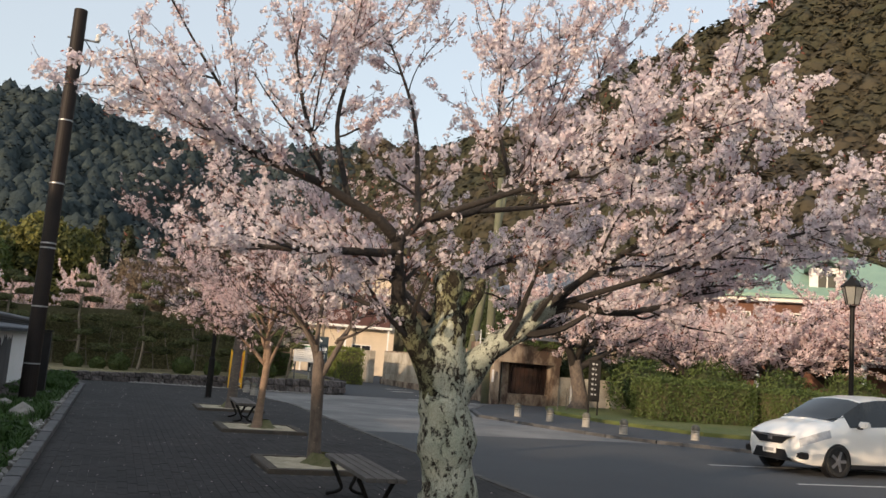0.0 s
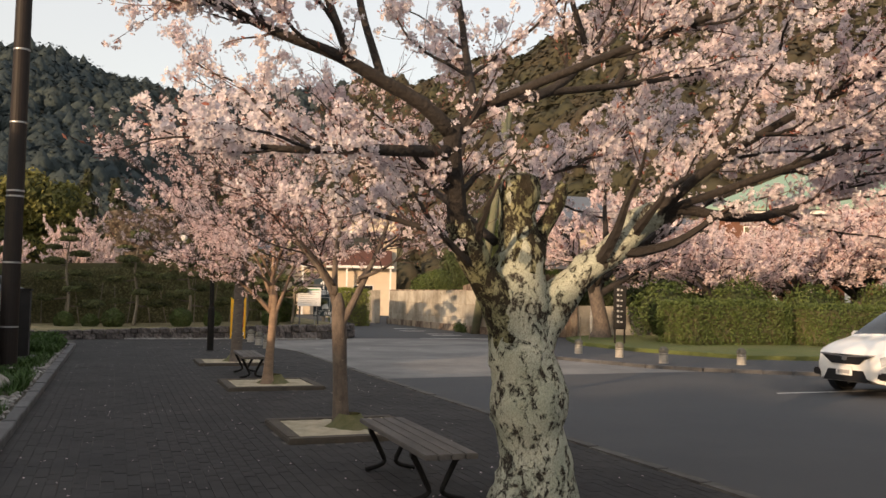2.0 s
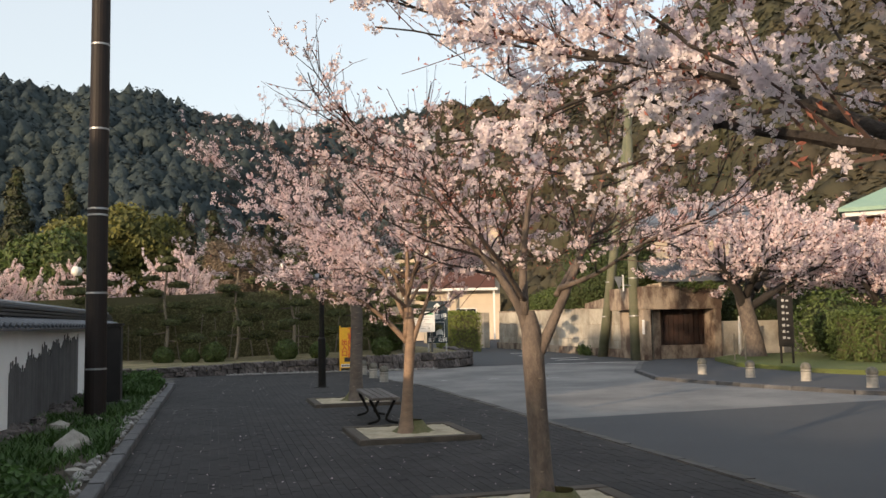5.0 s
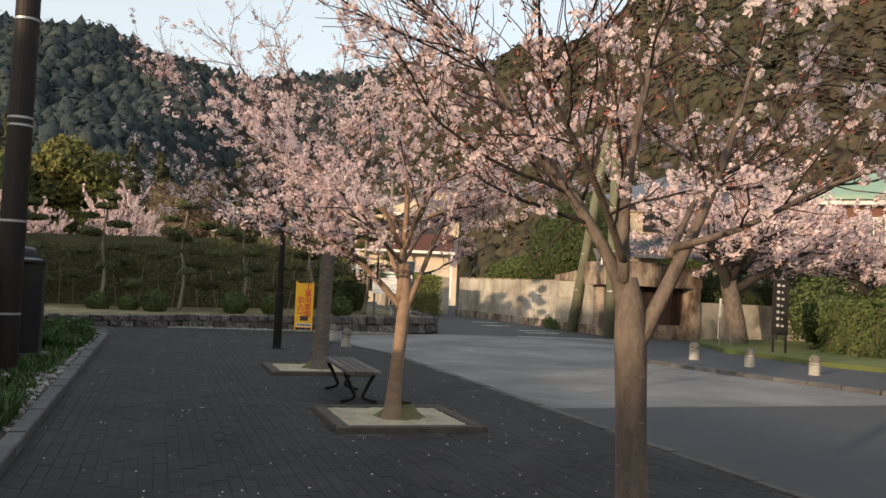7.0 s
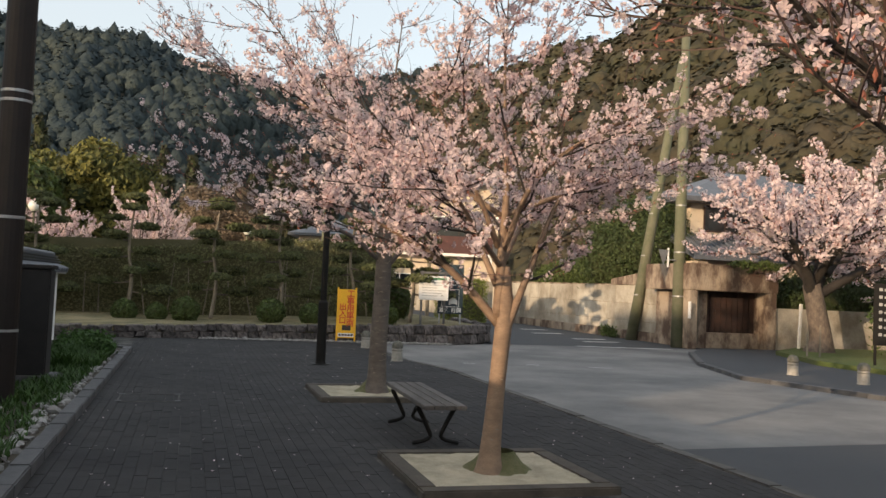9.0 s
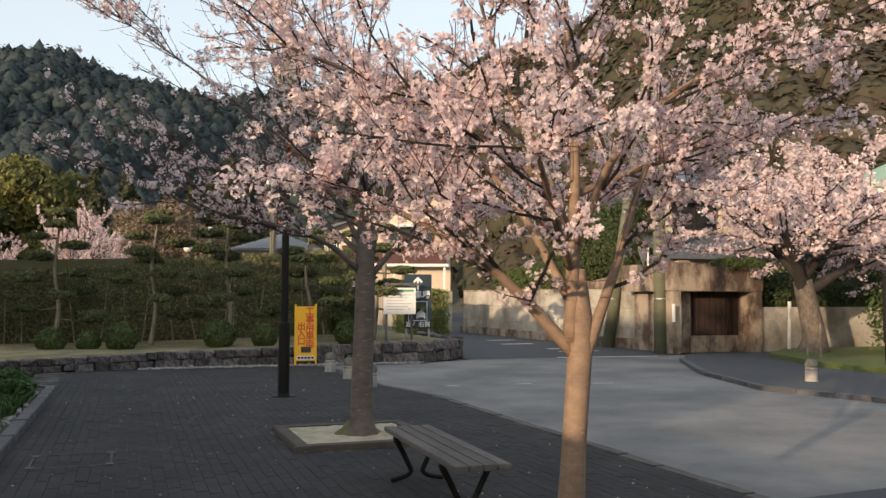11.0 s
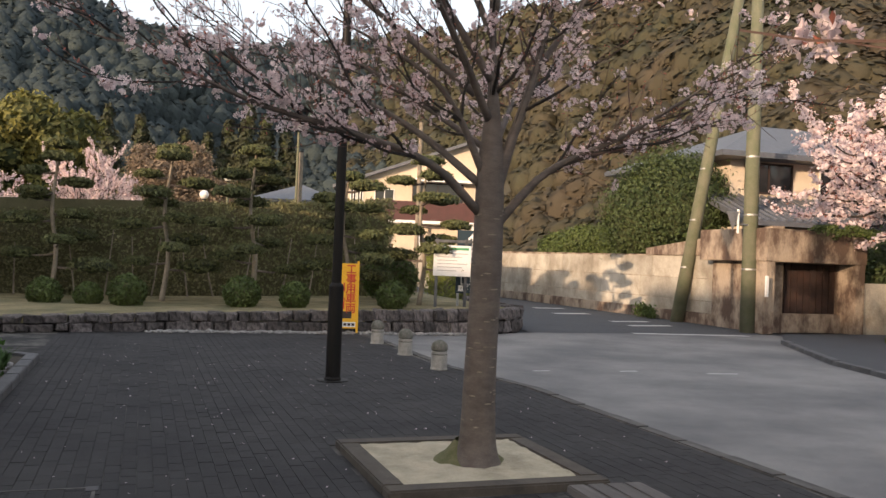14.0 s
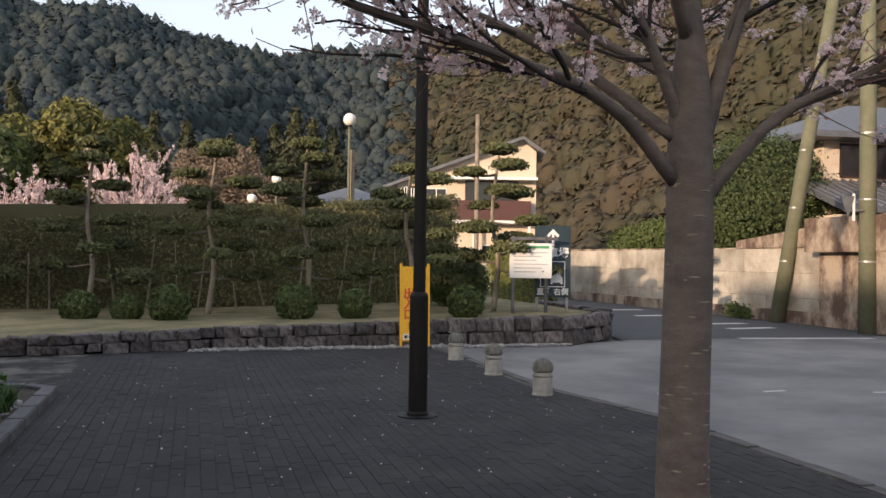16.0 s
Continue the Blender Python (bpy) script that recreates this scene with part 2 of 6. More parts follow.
GLOBE = mat("white_lamp_globe", (0.85, 0.85, 0.82), None, 0.35, 3, 20, 0)


def crusted(name, crust, crust2, bark, cover, big=5.0):
    """Bark under ragged plates of lichen: large patches broken by small cracks, the crust standing proud."""
    m = bpy.data.materials.new(name)
    m.use_nodes = True
    n, l = m.node_tree.nodes, m.node_tree.links
    b = n["Principled BSDF"]
    co = n.new("ShaderNodeTexCoord")
    mp = n.new("ShaderNodeMapping")
    mp.inputs["Scale"].default_value = (1, 1, 0.72)
    l.new(co.outputs["Object"], mp.inputs["Vector"])

    def cloud_of(scale, detail, rough, bend):
        t = n.new("ShaderNodeTexNoise")
        for k, v in (("Scale", scale), ("Detail", detail), ("Roughness", rough), ("Distortion", bend)):
            t.inputs[k].default_value = v
        l.new(mp.outputs[0], t.inputs["Vector"])
        return t.outputs[0]

    def blend(fac, a, c):
        x = n.new("ShaderNodeMix")
        x.data_type = "RGBA"
        l.new(fac, x.inputs[0])
        for sock, v in ((6, a), (7, c)):
            if isinstance(v, tuple):
                x.inputs[sock].default_value = (*v, 1)
            else:
                l.new(v, x.inputs[sock])
        return x.outputs[2]

    def band(src, lo, hi):
        r = n.new("ShaderNodeMapRange")
        r.inputs[1].default_value, r.inputs[2].default_value = lo, hi
        l.new(src, r.inputs[0])
        return r.outputs[0]

    patch, crack, tint, grain = cloud_of(big, 8, 0.72, 0.5), cloud_of(26, 6, 0.7, 0.9), cloud_of(3.2, 4, 0.6, 0.3), cloud_of(110, 4, 0.6, 0)
    both = n.new("ShaderNodeMath")
    both.operation = "MULTIPLY_ADD"
    both.inputs[1].default_value = 0.75
    l.new(crack, both.inputs[0])
    l.new(patch, both.inputs[2])
    mask = band(both.outputs[0], cover - 0.035, cover + 0.045)
    scale_col = blend(band(tint, 0.4, 0.62), crust, crust2)
    scale_col = blend(band(grain, 0.42, 0.75), scale_col, tuple(v * 0.55 for v in crust2))
    dark = blend(band(crack, 0.35, 0.7), tuple(v * 0.5 for v in bark), tuple(v * 1.8 for v in bark))
    l.new(blend(mask, dark, scale_col), b.inputs["Base Color"])
    b.inputs["Roughness"].default_value = 0.95
    b.inputs["Specular IOR Level"].default_value = 0.2
    height = n.new("ShaderNodeMath")
    height.operation = "MULTIPLY_ADD"
    height.inputs[1].default_value = 0.6
    l.new(grain, height.inputs[0])
    l.new(mask, height.inputs[2])
    bp = n.new("ShaderNodeBump")
    bp.inputs["Strength"].default_value, bp.inputs["Distance"].default_value = 0.9, 0.012
    l.new(height.outputs[0], bp.inputs["Height"])
    l.new(bp.outputs[0], b.inputs["Normal"])
    return m


LICHEN = crusted("lichen_bark", (0.55, 0.56, 0.46), (0.4, 0.43, 0.34), (0.065, 0.056, 0.046), 0.802, 10.0)
MOSSBARK = crusted("mossy_bark", (0.46, 0.45, 0.31), (0.3, 0.3, 0.17), (0.04, 0.034, 0.024), 0.885, 10.0)
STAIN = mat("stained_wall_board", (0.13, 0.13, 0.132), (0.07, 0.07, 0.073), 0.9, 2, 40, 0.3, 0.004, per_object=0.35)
STEMBARK = mat("pale_stem_bark", (0.3, 0.255, 0.2), (0.15, 0.13, 0.1), 0.9, 6, 60, 0.3, 0.004)

# ---- building helpers ----


def part(name, bm, material, parent=None, label=""):
    me = bpy.data.meshes.new(name)
    if isinstance(bm, bmesh.types.BMesh):
        bm.normal_update()
        bm.to_mesh(me)
        bm.free()
    else:
        me.from_pydata(bm[0], [], bm[1])
    me.materials.append(material)
    ob = new(name, me)
    if parent:
        ob.parent = parent
    if label:
        ob["label"] = label
    return ob


def smooth(ob, angle=40):
    ob.data.shade_smooth()
    ob.data.set_sharp_from_angle(angle=radians(angle))
    return ob


def thing(name, m, label, category, group="", kind=""):
    ob = new(name)
    ob.matrix_world = m
    return tagged(ob, label, category, group, kind)


def box(bm, x0, x1, y0, y1, z0, z1, bevel=0.0, m=None):
    v = [bm.verts.new(p) for p in ((x0, y0, z0), (x1, y0, z0), (x1, y1, z0), (x0, y1, z0), (x0, y0, z1), (x1, y0, z1), (x1, y1, z1), (x0, y1, z1))]
    f = [bm.faces.new([v[i] for i in q]) for q in ((3, 2, 1, 0), (4, 5, 6, 7), (0, 1, 5, 4), (1, 2, 6, 5), (2, 3, 7, 6), (3, 0, 4, 7))]
    if bevel:
        r = bmesh.ops.bevel(bm, geom=list({e for q in f for e in q.edges}), offset=bevel, segments=2, affect="EDGES")
        v = list({w for q in r["faces"] for w in q.verts} | {w for w in v if w.is_valid})
    if m:
        bmesh.ops.transform(bm, matrix=m, verts=v)
    return bm


def boxed(*a, **k):
    return box(bmesh.new(), *a, **k)


def lathe(profile, sides=24, cap=True):
    """A turned shape from (radius, z) pairs."""
    vs, fs = [], []
    for r, z in profile:
        vs += [(r * math.cos(2 * math.pi * i / sides), r * math.sin(2 * math.pi * i / sides), z) for i in range(sides)]
    for j in range(len(profile) - 1):
        for i in range(sides):
            k = (i + 1) % sides
            fs.append((j * sides + i, j * sides + k, (j + 1) * sides + k, (j + 1) * sides + i))
    if cap:
        fs.append(tuple(range(sides))[::-1])
        fs.append(tuple((len(profile) - 1) * sides + i for i in range(sides)))
    return vs, fs


def prism(poly, z0, z1):
    """An upright prism over a flat outline (counter-clockwise)."""
    n = len(poly)
    vs = [(x, y, z0) for x, y in poly] + [(x, y, z1) for x, y in poly]
    fs = [tuple(range(n))[::-1], tuple(range(n, 2 * n))] + [(i, (i + 1) % n, n + (i + 1) % n, n + i) for i in range(n)]
    return vs, fs


def merge(*meshes):
    vs, fs = [], []
    for v, f in meshes:
        k = len(vs)
        vs += [tuple(p) for p in v]
        fs += [tuple(i + k for i in q) for q in f]
    return vs, fs


def moved(mesh, m):
    return [tuple(m @ Vector(p)) for p in mesh[0]], mesh[1]


def spline(pts, step=0.12):
    """Catmull-Rom through rows of x, y, z, r, at about that step."""
    p = np.array(pts, float)
    p = np.vstack([2 * p[0] - p[1], p, 2 * p[-1] - p[-2]])
    out = []
    for i in range(1, len(p) - 2):
        n = max(2, int(np.linalg.norm(p[i + 1, :3] - p[i, :3]) / step))
        for t in np.arange(n) / n:
            a, b, c, d = p[i - 1], p[i], p[i + 1], p[i + 2]
            out.append(0.5 * (2 * b + (c - a) * t + (2 * a - 5 * b + 4 * c - d) * t * t + (3 * b - a - 3 * c + d) * t ** 3))
    out.append(p[-2])
    return np.array(out)


def tube(pts, sides=6, wobble=0.0, rng=None, close=True):
    """A tapered tube along rows of x, y, z, r."""
    p = np.asarray(pts, float)
    tan = np.gradient(p[:, :3], axis=0)
    tan /= np.linalg.norm(tan, axis=1)[:, None] + 1e-9
    ref = np.array([1.0, 0, 0]) if abs(tan[0, 0]) < 0.8 else np.array([0, 1.0, 0])
    vs, fs = [], []
    for j in range(len(p)):
        u = ref - tan[j] * ref.dot(tan[j])
        u /= np.linalg.norm(u) + 1e-9
        w = np.cross(tan[j], u)
        ref = u
        for i in range(sides):
            a = 2 * math.pi * i / sides
            r = p[j, 3] * (1 + (wobble * rng.uniform(-1, 1) if wobble else 0))
            vs.append(tuple(p[j, :3] + r * (u * math.cos(a) + w * math.sin(a))))
    for j in range(len(p) - 1):
        for i in range(sides):
            k = (i + 1) % sides
            fs.append((j * sides + i, j * sides + k, (j + 1) * sides + k, (j + 1) * sides + i))
    if close:
        fs.append(tuple(range(sides))[::-1])
        fs.append(tuple((len(p) - 1) * sides + i for i in range(sides)))
    return vs, fs


def unit(v):
    return v / (np.linalg.norm(v, axis=-1, keepdims=True) + 1e-9)


def blossoms(centres, normals, radius, rng):
    """Five-petalled flowers: one shared heart and a cupped kite for each petal."""
    n = len(centres)
    a = unit(np.cross(normals, rng.normal(size=(n, 3))))
    b = np.cross(normals, a)
    r = radius * rng.uniform(0.75, 1.2, n)[:, None]
    vs = [centres]
    for i in range(5):
        t = 2 * math.pi * i / 5
        for da, k, up in ((-0.52, 0.72, 0.22), (0.0, 1.0, 0.42), (0.52, 0.72, 0.22)):
            vs.append(centres + r * k * (a * math.cos(t + da) + b * math.sin(t + da)) + normals * r * (up + rng.uniform(-0.1, 0.25, n)[:, None]))
    vs = np.stack(vs, 1).reshape(-1, 3)
    base = np.arange(n)[:, None] * 16
    fs = np.concatenate([base + np.array([[0, 1 + 3 * i, 2 + 3 * i, 3 + 3 * i]]) for i in range(5)], 0)
    return vs.tolist(), fs.tolist()


def leaves(centres, normals, size, rng, aspect=0.55):
    """Kite-shaped leaves, each an island, creased along the middle."""
    n = len(centres)
    a = unit(np.cross(normals, rng.normal(size=(n, 3))))
    b = np.cross(normals, a)
    s = (size * rng.uniform(0.6, 1.3, n))[:, None]
    q = [centres - a * s, centres + b * s * aspect + normals * s * 0.2, centres + a * s, centres - b * s * aspect + normals * s * 0.2]
    vs = np.stack(q, 1).reshape(-1, 3)
    return vs.tolist(), np.arange(4 * n).reshape(-1, 4).tolist()


def shell_leaves(blobs, count, size, rng, fuzz=0.12, aspect=0.55, low=-0.6):
    """Leaves over the skins of ellipsoids (x, y, z, rx, ry, rz), more on the larger ones."""
    blobs = np.array(blobs, float)
    area = blobs[:, 3] * blobs[:, 4] + blobs[:, 4] * blobs[:, 5]
    pick = rng.choice(len(blobs), count, p=area / area.sum())
    d = unit(rng.normal(size=(count, 3)))
    d[:, 2] = np.where(d[:, 2] < low, -d[:, 2], d[:, 2])
    k = 1 + fuzz * rng.normal(size=count)[:, None]
    c = blobs[pick, :3] + d * blobs[pick, 3:] * k
    return leaves(c, unit(d + 0.6 * rng.normal(size=(count, 3))), size, rng, aspect)

# ---- the setting ----


def setting(name, mesh, material, label, category, kind="structure"):
    return tagged(part(name, mesh, material), label, category, kind=kind)


def sheet(poly, z):
    return [(x, y, z) for x, y in poly], [tuple(range(len(poly)))]


setting("ground", sheet([(-900, -900), (900, -900), (900, 900), (-900, 900)], -0.03), ASPHALT, "plain dark ground reaching to the hills", "ground")
setting("parking_lot", sheet([(4.88, -30), (60, -30), (60, 16.4), (14.4, 16.6), (12.4, 18.05), (4.88, 17.6)], -0.012), ASPHALT, "dark asphalt parking lot beside the walkway", "road")
setting("road", sheet([(4.88, 17.6), (12.4, 18.05), (11.65, 19.1), (11.07, 21.0), (10.35, 24.1), (11.3, 27.0), (13.2, 30.4), (14.7, 32.2), (14.7, 32.6), (8.6, 32.6), (7.6, 32.2), (6.9, 32.0), (4.45, 32.0), (4.5, 27.0), (4.88, 25.0)], -0.01), ROAD, "worn pale grey road surface at the crossing", "road")
setting("lane", sheet([(8.3, 32.5), (15.0, 32.6), (15.0, 46), (14.2, 54), (16, 64), (9.6, 64), (8.8, 46), (8.8, 35)], -0.006), ASPHALT, "dark asphalt lane leading away between walls", "road")
walkway = setting("walkway", sheet([(-0.9, -12), (4.77, -12), (4.77, 25.0), (4.42, 27.0), (4.42, 32.0), (-30, 32.0), (-30, 27.9), (-0.9, 27.9)], -0.004), JOINT, "dark brick paver walkway with pale joints", "walkway")
strip = setting("planting_strip", sheet([(-2.6, -12), (-0.9, -12), (-0.9, 27.6), (-1.15, 27.78), (-2.6, 27.78)], 0.06), STRIP, "planted strip of soil along the white wall", "planting bed")


def garden_z(x):
    return min(0.46, max(0.22, 0.27 + 0.028 * x))


def tilted(mesh, low=0.1):
    return [(x, y, garden_z(x) if z > low else z) for x, y, z in mesh[0]], mesh[1]


setting("garden_ground", tilted(prism([(-40, 31.3), (-2.5, 31.75), (1, 32.2), (6.5, 32.25), (6.9, 32.3), (7.6, 32.75), (8.2, 33.6), (8.45, 46), (9.4, 64), (6, 64), (-2.5, 64), (-40, 64)], -0.02, 0.36)), SOIL, "dry grass garden behind the low stone wall", "garden")


def kerb_run(name, pts, width, z0, z1, label, stone=None):
    """A row of kerb stones along a broken line: a setting Empty with one child a stone."""
    ob = thing(name, Matrix.Identity(4), label, "kerb", kind="structure")
    for (x0, y0), (x1, y1) in zip(pts, pts[1:]):
        length = math.hypot(x1 - x0, y1 - y0)
        n = max(1, round(length / 0.6))
        me = None
        for i in range(n):
            s = length / n
            if me is None:
                p = part("kerb_stone", boxed(-s / 2 + 0.004, s / 2 - 0.004, -width / 2, width / 2, z0, z1, 0.01), stone or KERB, ob)
                me = p.data
            else:
                p = new("kerb_stone", me)
                p.parent = ob
            t = (i + 0.5) / n
            p.matrix_local = pose(x0 + (x1 - x0) * t, y0 + (y1 - y0) * t, random.uniform(-0.006, 0.004), 0, 0, math.degrees(math.atan2(y1 - y0, x1 - x0)))
    return ob


kerb_run("kerb_planting", [(-0.83, -6), (-0.83, 27.55), (-1.1, 27.8), (-2.6, 27.85)], 0.15, -0.1, 0.1, "grey granite kerb along the planting strip")
kerb_run("kerb_road", [(4.83, -8), (4.83, 25.0), (4.46, 27.0), (4.46, 31.8)], 0.14, -0.1, 0.012, "flush grey kerb between walkway and road", DULLKERB)
ISLAND = [(13.2, 30.4), (11.3, 27.0), (10.35, 24.1), (11.07, 21.0), (11.65, 19.1), (12.4, 18.05), (14.4, 16.6), (18.6, 16.1), (60, 16)]
kerb_run("kerb_island", ISLAND, 0.16, -0.1, 0.07, "low grey kerb round the planted island")


def island_ground():
    bm = bmesh.new()
    c = [(x, y, 0.05) for x, y in ISLAND] + [(60, 32.5, 0.05), (14.7, 32.2, 0.05)]
    bm.faces.new([bm.verts.new(p) for p in c])
    return bm


setting("island_pavement", island_ground(), ASPHALT, "dark pavement strip behind the island kerb", "pavement")
setting("island_lawn", prism([(14.4, 23.6), (15.6, 20.4), (19, 19.2), (60, 19), (60, 32.3), (17.6, 31.8), (15.7, 30.2), (14.4, 27.0)], 0.03, 0.16), LAWN, "raised green lawn round the hedges", "lawn")


def marking(pts, w=0.12):
    (x0, y0), (x1, y1) = pts
    d = Vector((x1 - x0, y1 - y0)).normalized() * (w / 2)
    return [(x0 - d.y, y0 + d.x, 0), (x0 + d.y, y0 - d.x, 0), (x1 + d.y, y1 - d.x, 0), (x1 - d.y, y1 + d.x, 0)], [(0, 1, 2, 3)]


for a, b, w, z in (((10.75, 13.95), (16.5, 13.95), 0.1, -0.008), ((10.75, 11.65), (16.5, 11.65), 0.1, -0.008), ((10.75, 9.3), (16.5, 9.3), 0.1, -0.008), ((10.85, 32.5), (13.65, 32.1), 0.22, 0.0),
                   ((5.55, 26.5), (5.8, 26.5), 0.05, -0.006), ((6.85, 26.4), (7.15, 26.42), 0.06, -0.006), ((8.1, 26.1), (8.6, 26.05), 0.06, -0.006), ((12.1, 34.7), (13.4, 34.85), 0.3, 0.0), ((12.4, 36.1), (13.6, 36.2), 0.3, 0.0), ((12.2, 39.1), (13.4, 39.2), 0.35, 0.0), ((12.8, 41.8), (13.9, 41.8), 0.35, 0.0)):
    ob = setting("road_marking", marking((a, b), w), LINE, "worn white painted line on the asphalt", "road marking")
    ob.location.z = z

# the white plastered wall with its tiled coping
# unseen walls added west beyond the garden wall, stepped to shade the place
for i, (y0, y1, h) in enumerate(((-90, -13, 8.6), (-13, -7.6, 8.0), (-7.4, -4.4, 7.6), (-4.2, 6.4, 10.6), (6.6, 9.5, 9.2), (9.7, 13, 10.4), (13.2, 30, 9.6))):
    setting("wall_far_west_%d" % (i + 1), boxed(-31, -30, y0, y1, 0, h), CREAM, "plain unseen wall added in the west to block the low sun", "wall")
wall = setting("wall_west", boxed(-2.85, -2.5, -14, 30.2, 0, 1.44), PLASTER, "white plastered garden wall with a dark weathered foot", "wall")


def coping():
    """Sloped tiles on both faces of the wall under stacked flat courses and a round ridge."""
    ob = thing("wall_coping", pose(0, 0, -0.18), "grey tiled coping along the white garden wall", "coping", kind="structure")
    y0, y1 = -14, 30.4
    part("coping_bed", boxed(-3.0, -2.36, y0, y1, 1.6, 1.68, 0.01), PLASTER, ob)
    for k, (w, z) in enumerate(((0.2, 1.83), (0.17, 1.885), (0.14, 1.94))):
        part("ridge_course", boxed(-2.675 - w, -2.675 + w, y0, y1, z, z + 0.035, 0.012), TILE, ob)
        part("course_bed", boxed(-2.675 - w + 0.05, -2.675 + w - 0.05, y0, y1, z - 0.022, z - 0.002), STAIN, ob)
    part("ridge_roll", tube([(-2.675, y0, 2.0, 0.065), (-2.675, y1 + 0.05, 2.0, 0.065)], 12), TILE, ob, "rounded ridge tiles")
    roll = merge(tube([(-2.68, 0, 1.84, 0.045), (-2.28, 0, 1.69, 0.045)], 8), ([(-2.68, -0.17, 1.8), (-2.3, -0.17, 1.66), (-2.3, 0.17, 1.66), (-2.68, 0.17, 1.8), (-2.68, -0.17, 1.775), (-2.3, -0.17, 1.625), (-2.3, 0.17, 1.625), (-2.68, 0.17, 1.775)], [(0, 1, 2, 3), (7, 6, 5, 4), (1, 5, 6, 2), (0, 4, 5, 1), (2, 6, 7, 3)]))
    first = part("roof_tile", roll, TILE, ob)
    for i in range(127):
        p = first if i == 0 else new("roof_tile", first.data)
        p.parent = ob
        p.matrix_local = pose(0, -13.5 + 0.345 * i, 0)
    part("back_slope", ([(-2.7, y0, 1.82), (-3.08, y0, 1.68), (-3.08, y1, 1.68), (-2.7, y1, 1.82)], [(0, 1, 2, 3)]), TILE, ob)
    return ob


coping()

# the low stone wall before the garden
def stone_wall():
    ob = thing("garden_wall", Matrix.Identity(4), "low dry-laid dark stone wall before the garden", "wall", kind="structure")
    line = [(-30, 31.0), (-2, 31.45), (1, 31.93), (6.9, 31.95), (7.8, 32.5), (8.4, 33.4), (8.65, 37)]
    part("wall_core", prism([(-30, 31.1), (-2, 31.56), (1, 32.03), (6.85, 32.05), (7.7, 32.6), (8.28, 33.4), (8.5, 37), (8.1, 37), (7.8, 33.8), (6.7, 32.4), (1, 32.35), (-2, 31.9), (-30, 31.4)], -0.02, 0.1), MORTAR, ob)
    rng = random.Random(3)
    shapes = []
    for _ in range(8):
        bm = boxed(-0.5, 0.5, -0.5, 0.5, -0.5, 0.5)
        bmesh.ops.bevel(bm, geom=list(bm.edges), offset=0.12, segments=1, affect="EDGES")
        for v in bm.verts:
            v.co += Vector([rng.uniform(-0.09, 0.09) for _ in range(3)])
        p = part("stone", bm, STONE, ob)
        shapes.append(p.data)
        p.matrix_local = pose(-29 + _ * 0.5, 31.1, 0.1) @ Matrix.Diagonal((0.4, 0.2, 0.2, 1))
    for (x0, y0), (x1, y1) in zip(line, line[1:]):
        length = math.hypot(x1 - x0, y1 - y0)
        ang = math.degrees(math.atan2(y1 - y0, x1 - x0))
        if x1 <= -2:
            continue_from = 24.0
        else:
            continue_from = 0.0
        for course in range(2):
            s = continue_from
            while s < length:
                w = rng.uniform(0.17, 0.42)
                t = (s + w / 2) / length
                rise = (garden_z(x0 + (x1 - x0) * t) + 0.05) / 2
                hh = rise * rng.uniform(0.9, 1.12)
                z = rise * (course + 0.5) + rng.uniform(-0.012, 0.012)
                p = new("stone", rng.choice(shapes))
                p.parent = ob
                p.matrix_local = pose(x0 + (x1 - x0) * t, y0 + (y1 - y0) * t, z, rng.uniform(-4, 4), rng.uniform(-5, 5), ang + rng.uniform(-7, 7)) @ Matrix.Diagonal((w * 0.97, rng.uniform(0.24, 0.34), hh * 0.97, 1))
                s += w
    return ob


stone_wall()

# concrete wall, gate and leaning poles across the road
def tapered_wall(x0, x1, y0, y1, z_a, z_b):
    """A wall along y whose top runs from z_a at y0 to z_b at y1."""
    v = [(x0, y0, 0), (x1, y0, 0), (x1, y1, 0), (x0, y1, 0), (x0, y0, z_a), (x1, y0, z_a), (x1, y1, z_b), (x0, y1, z_b)]
    return v, [(3, 2, 1, 0), (4, 5, 6, 7), (0, 1, 5, 4), (1, 2, 6, 5), (2, 3, 7, 6), (3, 0, 4, 7)]


wl = setting("wall_lane", tapered_wall(15.065, 15.35, 33.0, 50, 1.88, 1.95), CONCRETE_OLD, "stained pale concrete block wall beside the lane", "wall")
rw = random.Random(17)
for i, (z0, z1) in enumerate(((0.0, 0.62), (0.63, 1.24), (1.25, 1.87))):
    y = 33.0
    while y < 49.9:
        e = min(50, y + rw.uniform(1.5, 2.4))
        part("block", boxed(15.05 - rw.uniform(0, 0.008), 15.07, y + 0.006, e - 0.006, z0, z1, 0.006), CONCRETE, wl)
        y = e
setting("wall_lane_upper", moved(tapered_wall(15.0, 15.35, 33.0, 38.6, 0.75, 0.2), pose(0, 0, 1.885)), CONCRETE_OLD, "rust-stained upper part of the lane wall", "wall")
setting("wall_footing", boxed(14.9, 15.07, 33.2, 50, -0.02, 0.3, 0.02), CONCRETE_OLD, "darker concrete footing along the lane wall", "wall")
setting("wall_lane_end", boxed(14.2, 14.5, 50, 64, 0, 1.9), CONCRETE, "pale concrete wall further along the lane", "wall")
setting("wall_gate_side", boxed(17.55, 27, 32.7, 32.95, 0, 1.3), CONCRETE, "low pale concrete wall beside the gate", "wall")
gate = thing("garage_gate", pose(0.5, 0.8, 0), "old concrete garage gate, its rusty shutter coloured dark for the inner shade", "garage", kind="structure")
part("lintel", boxed(13.98, 17.1, 31.8, 34.4, 1.75, 2.55, 0.02), CONCRETE_OLD, gate)
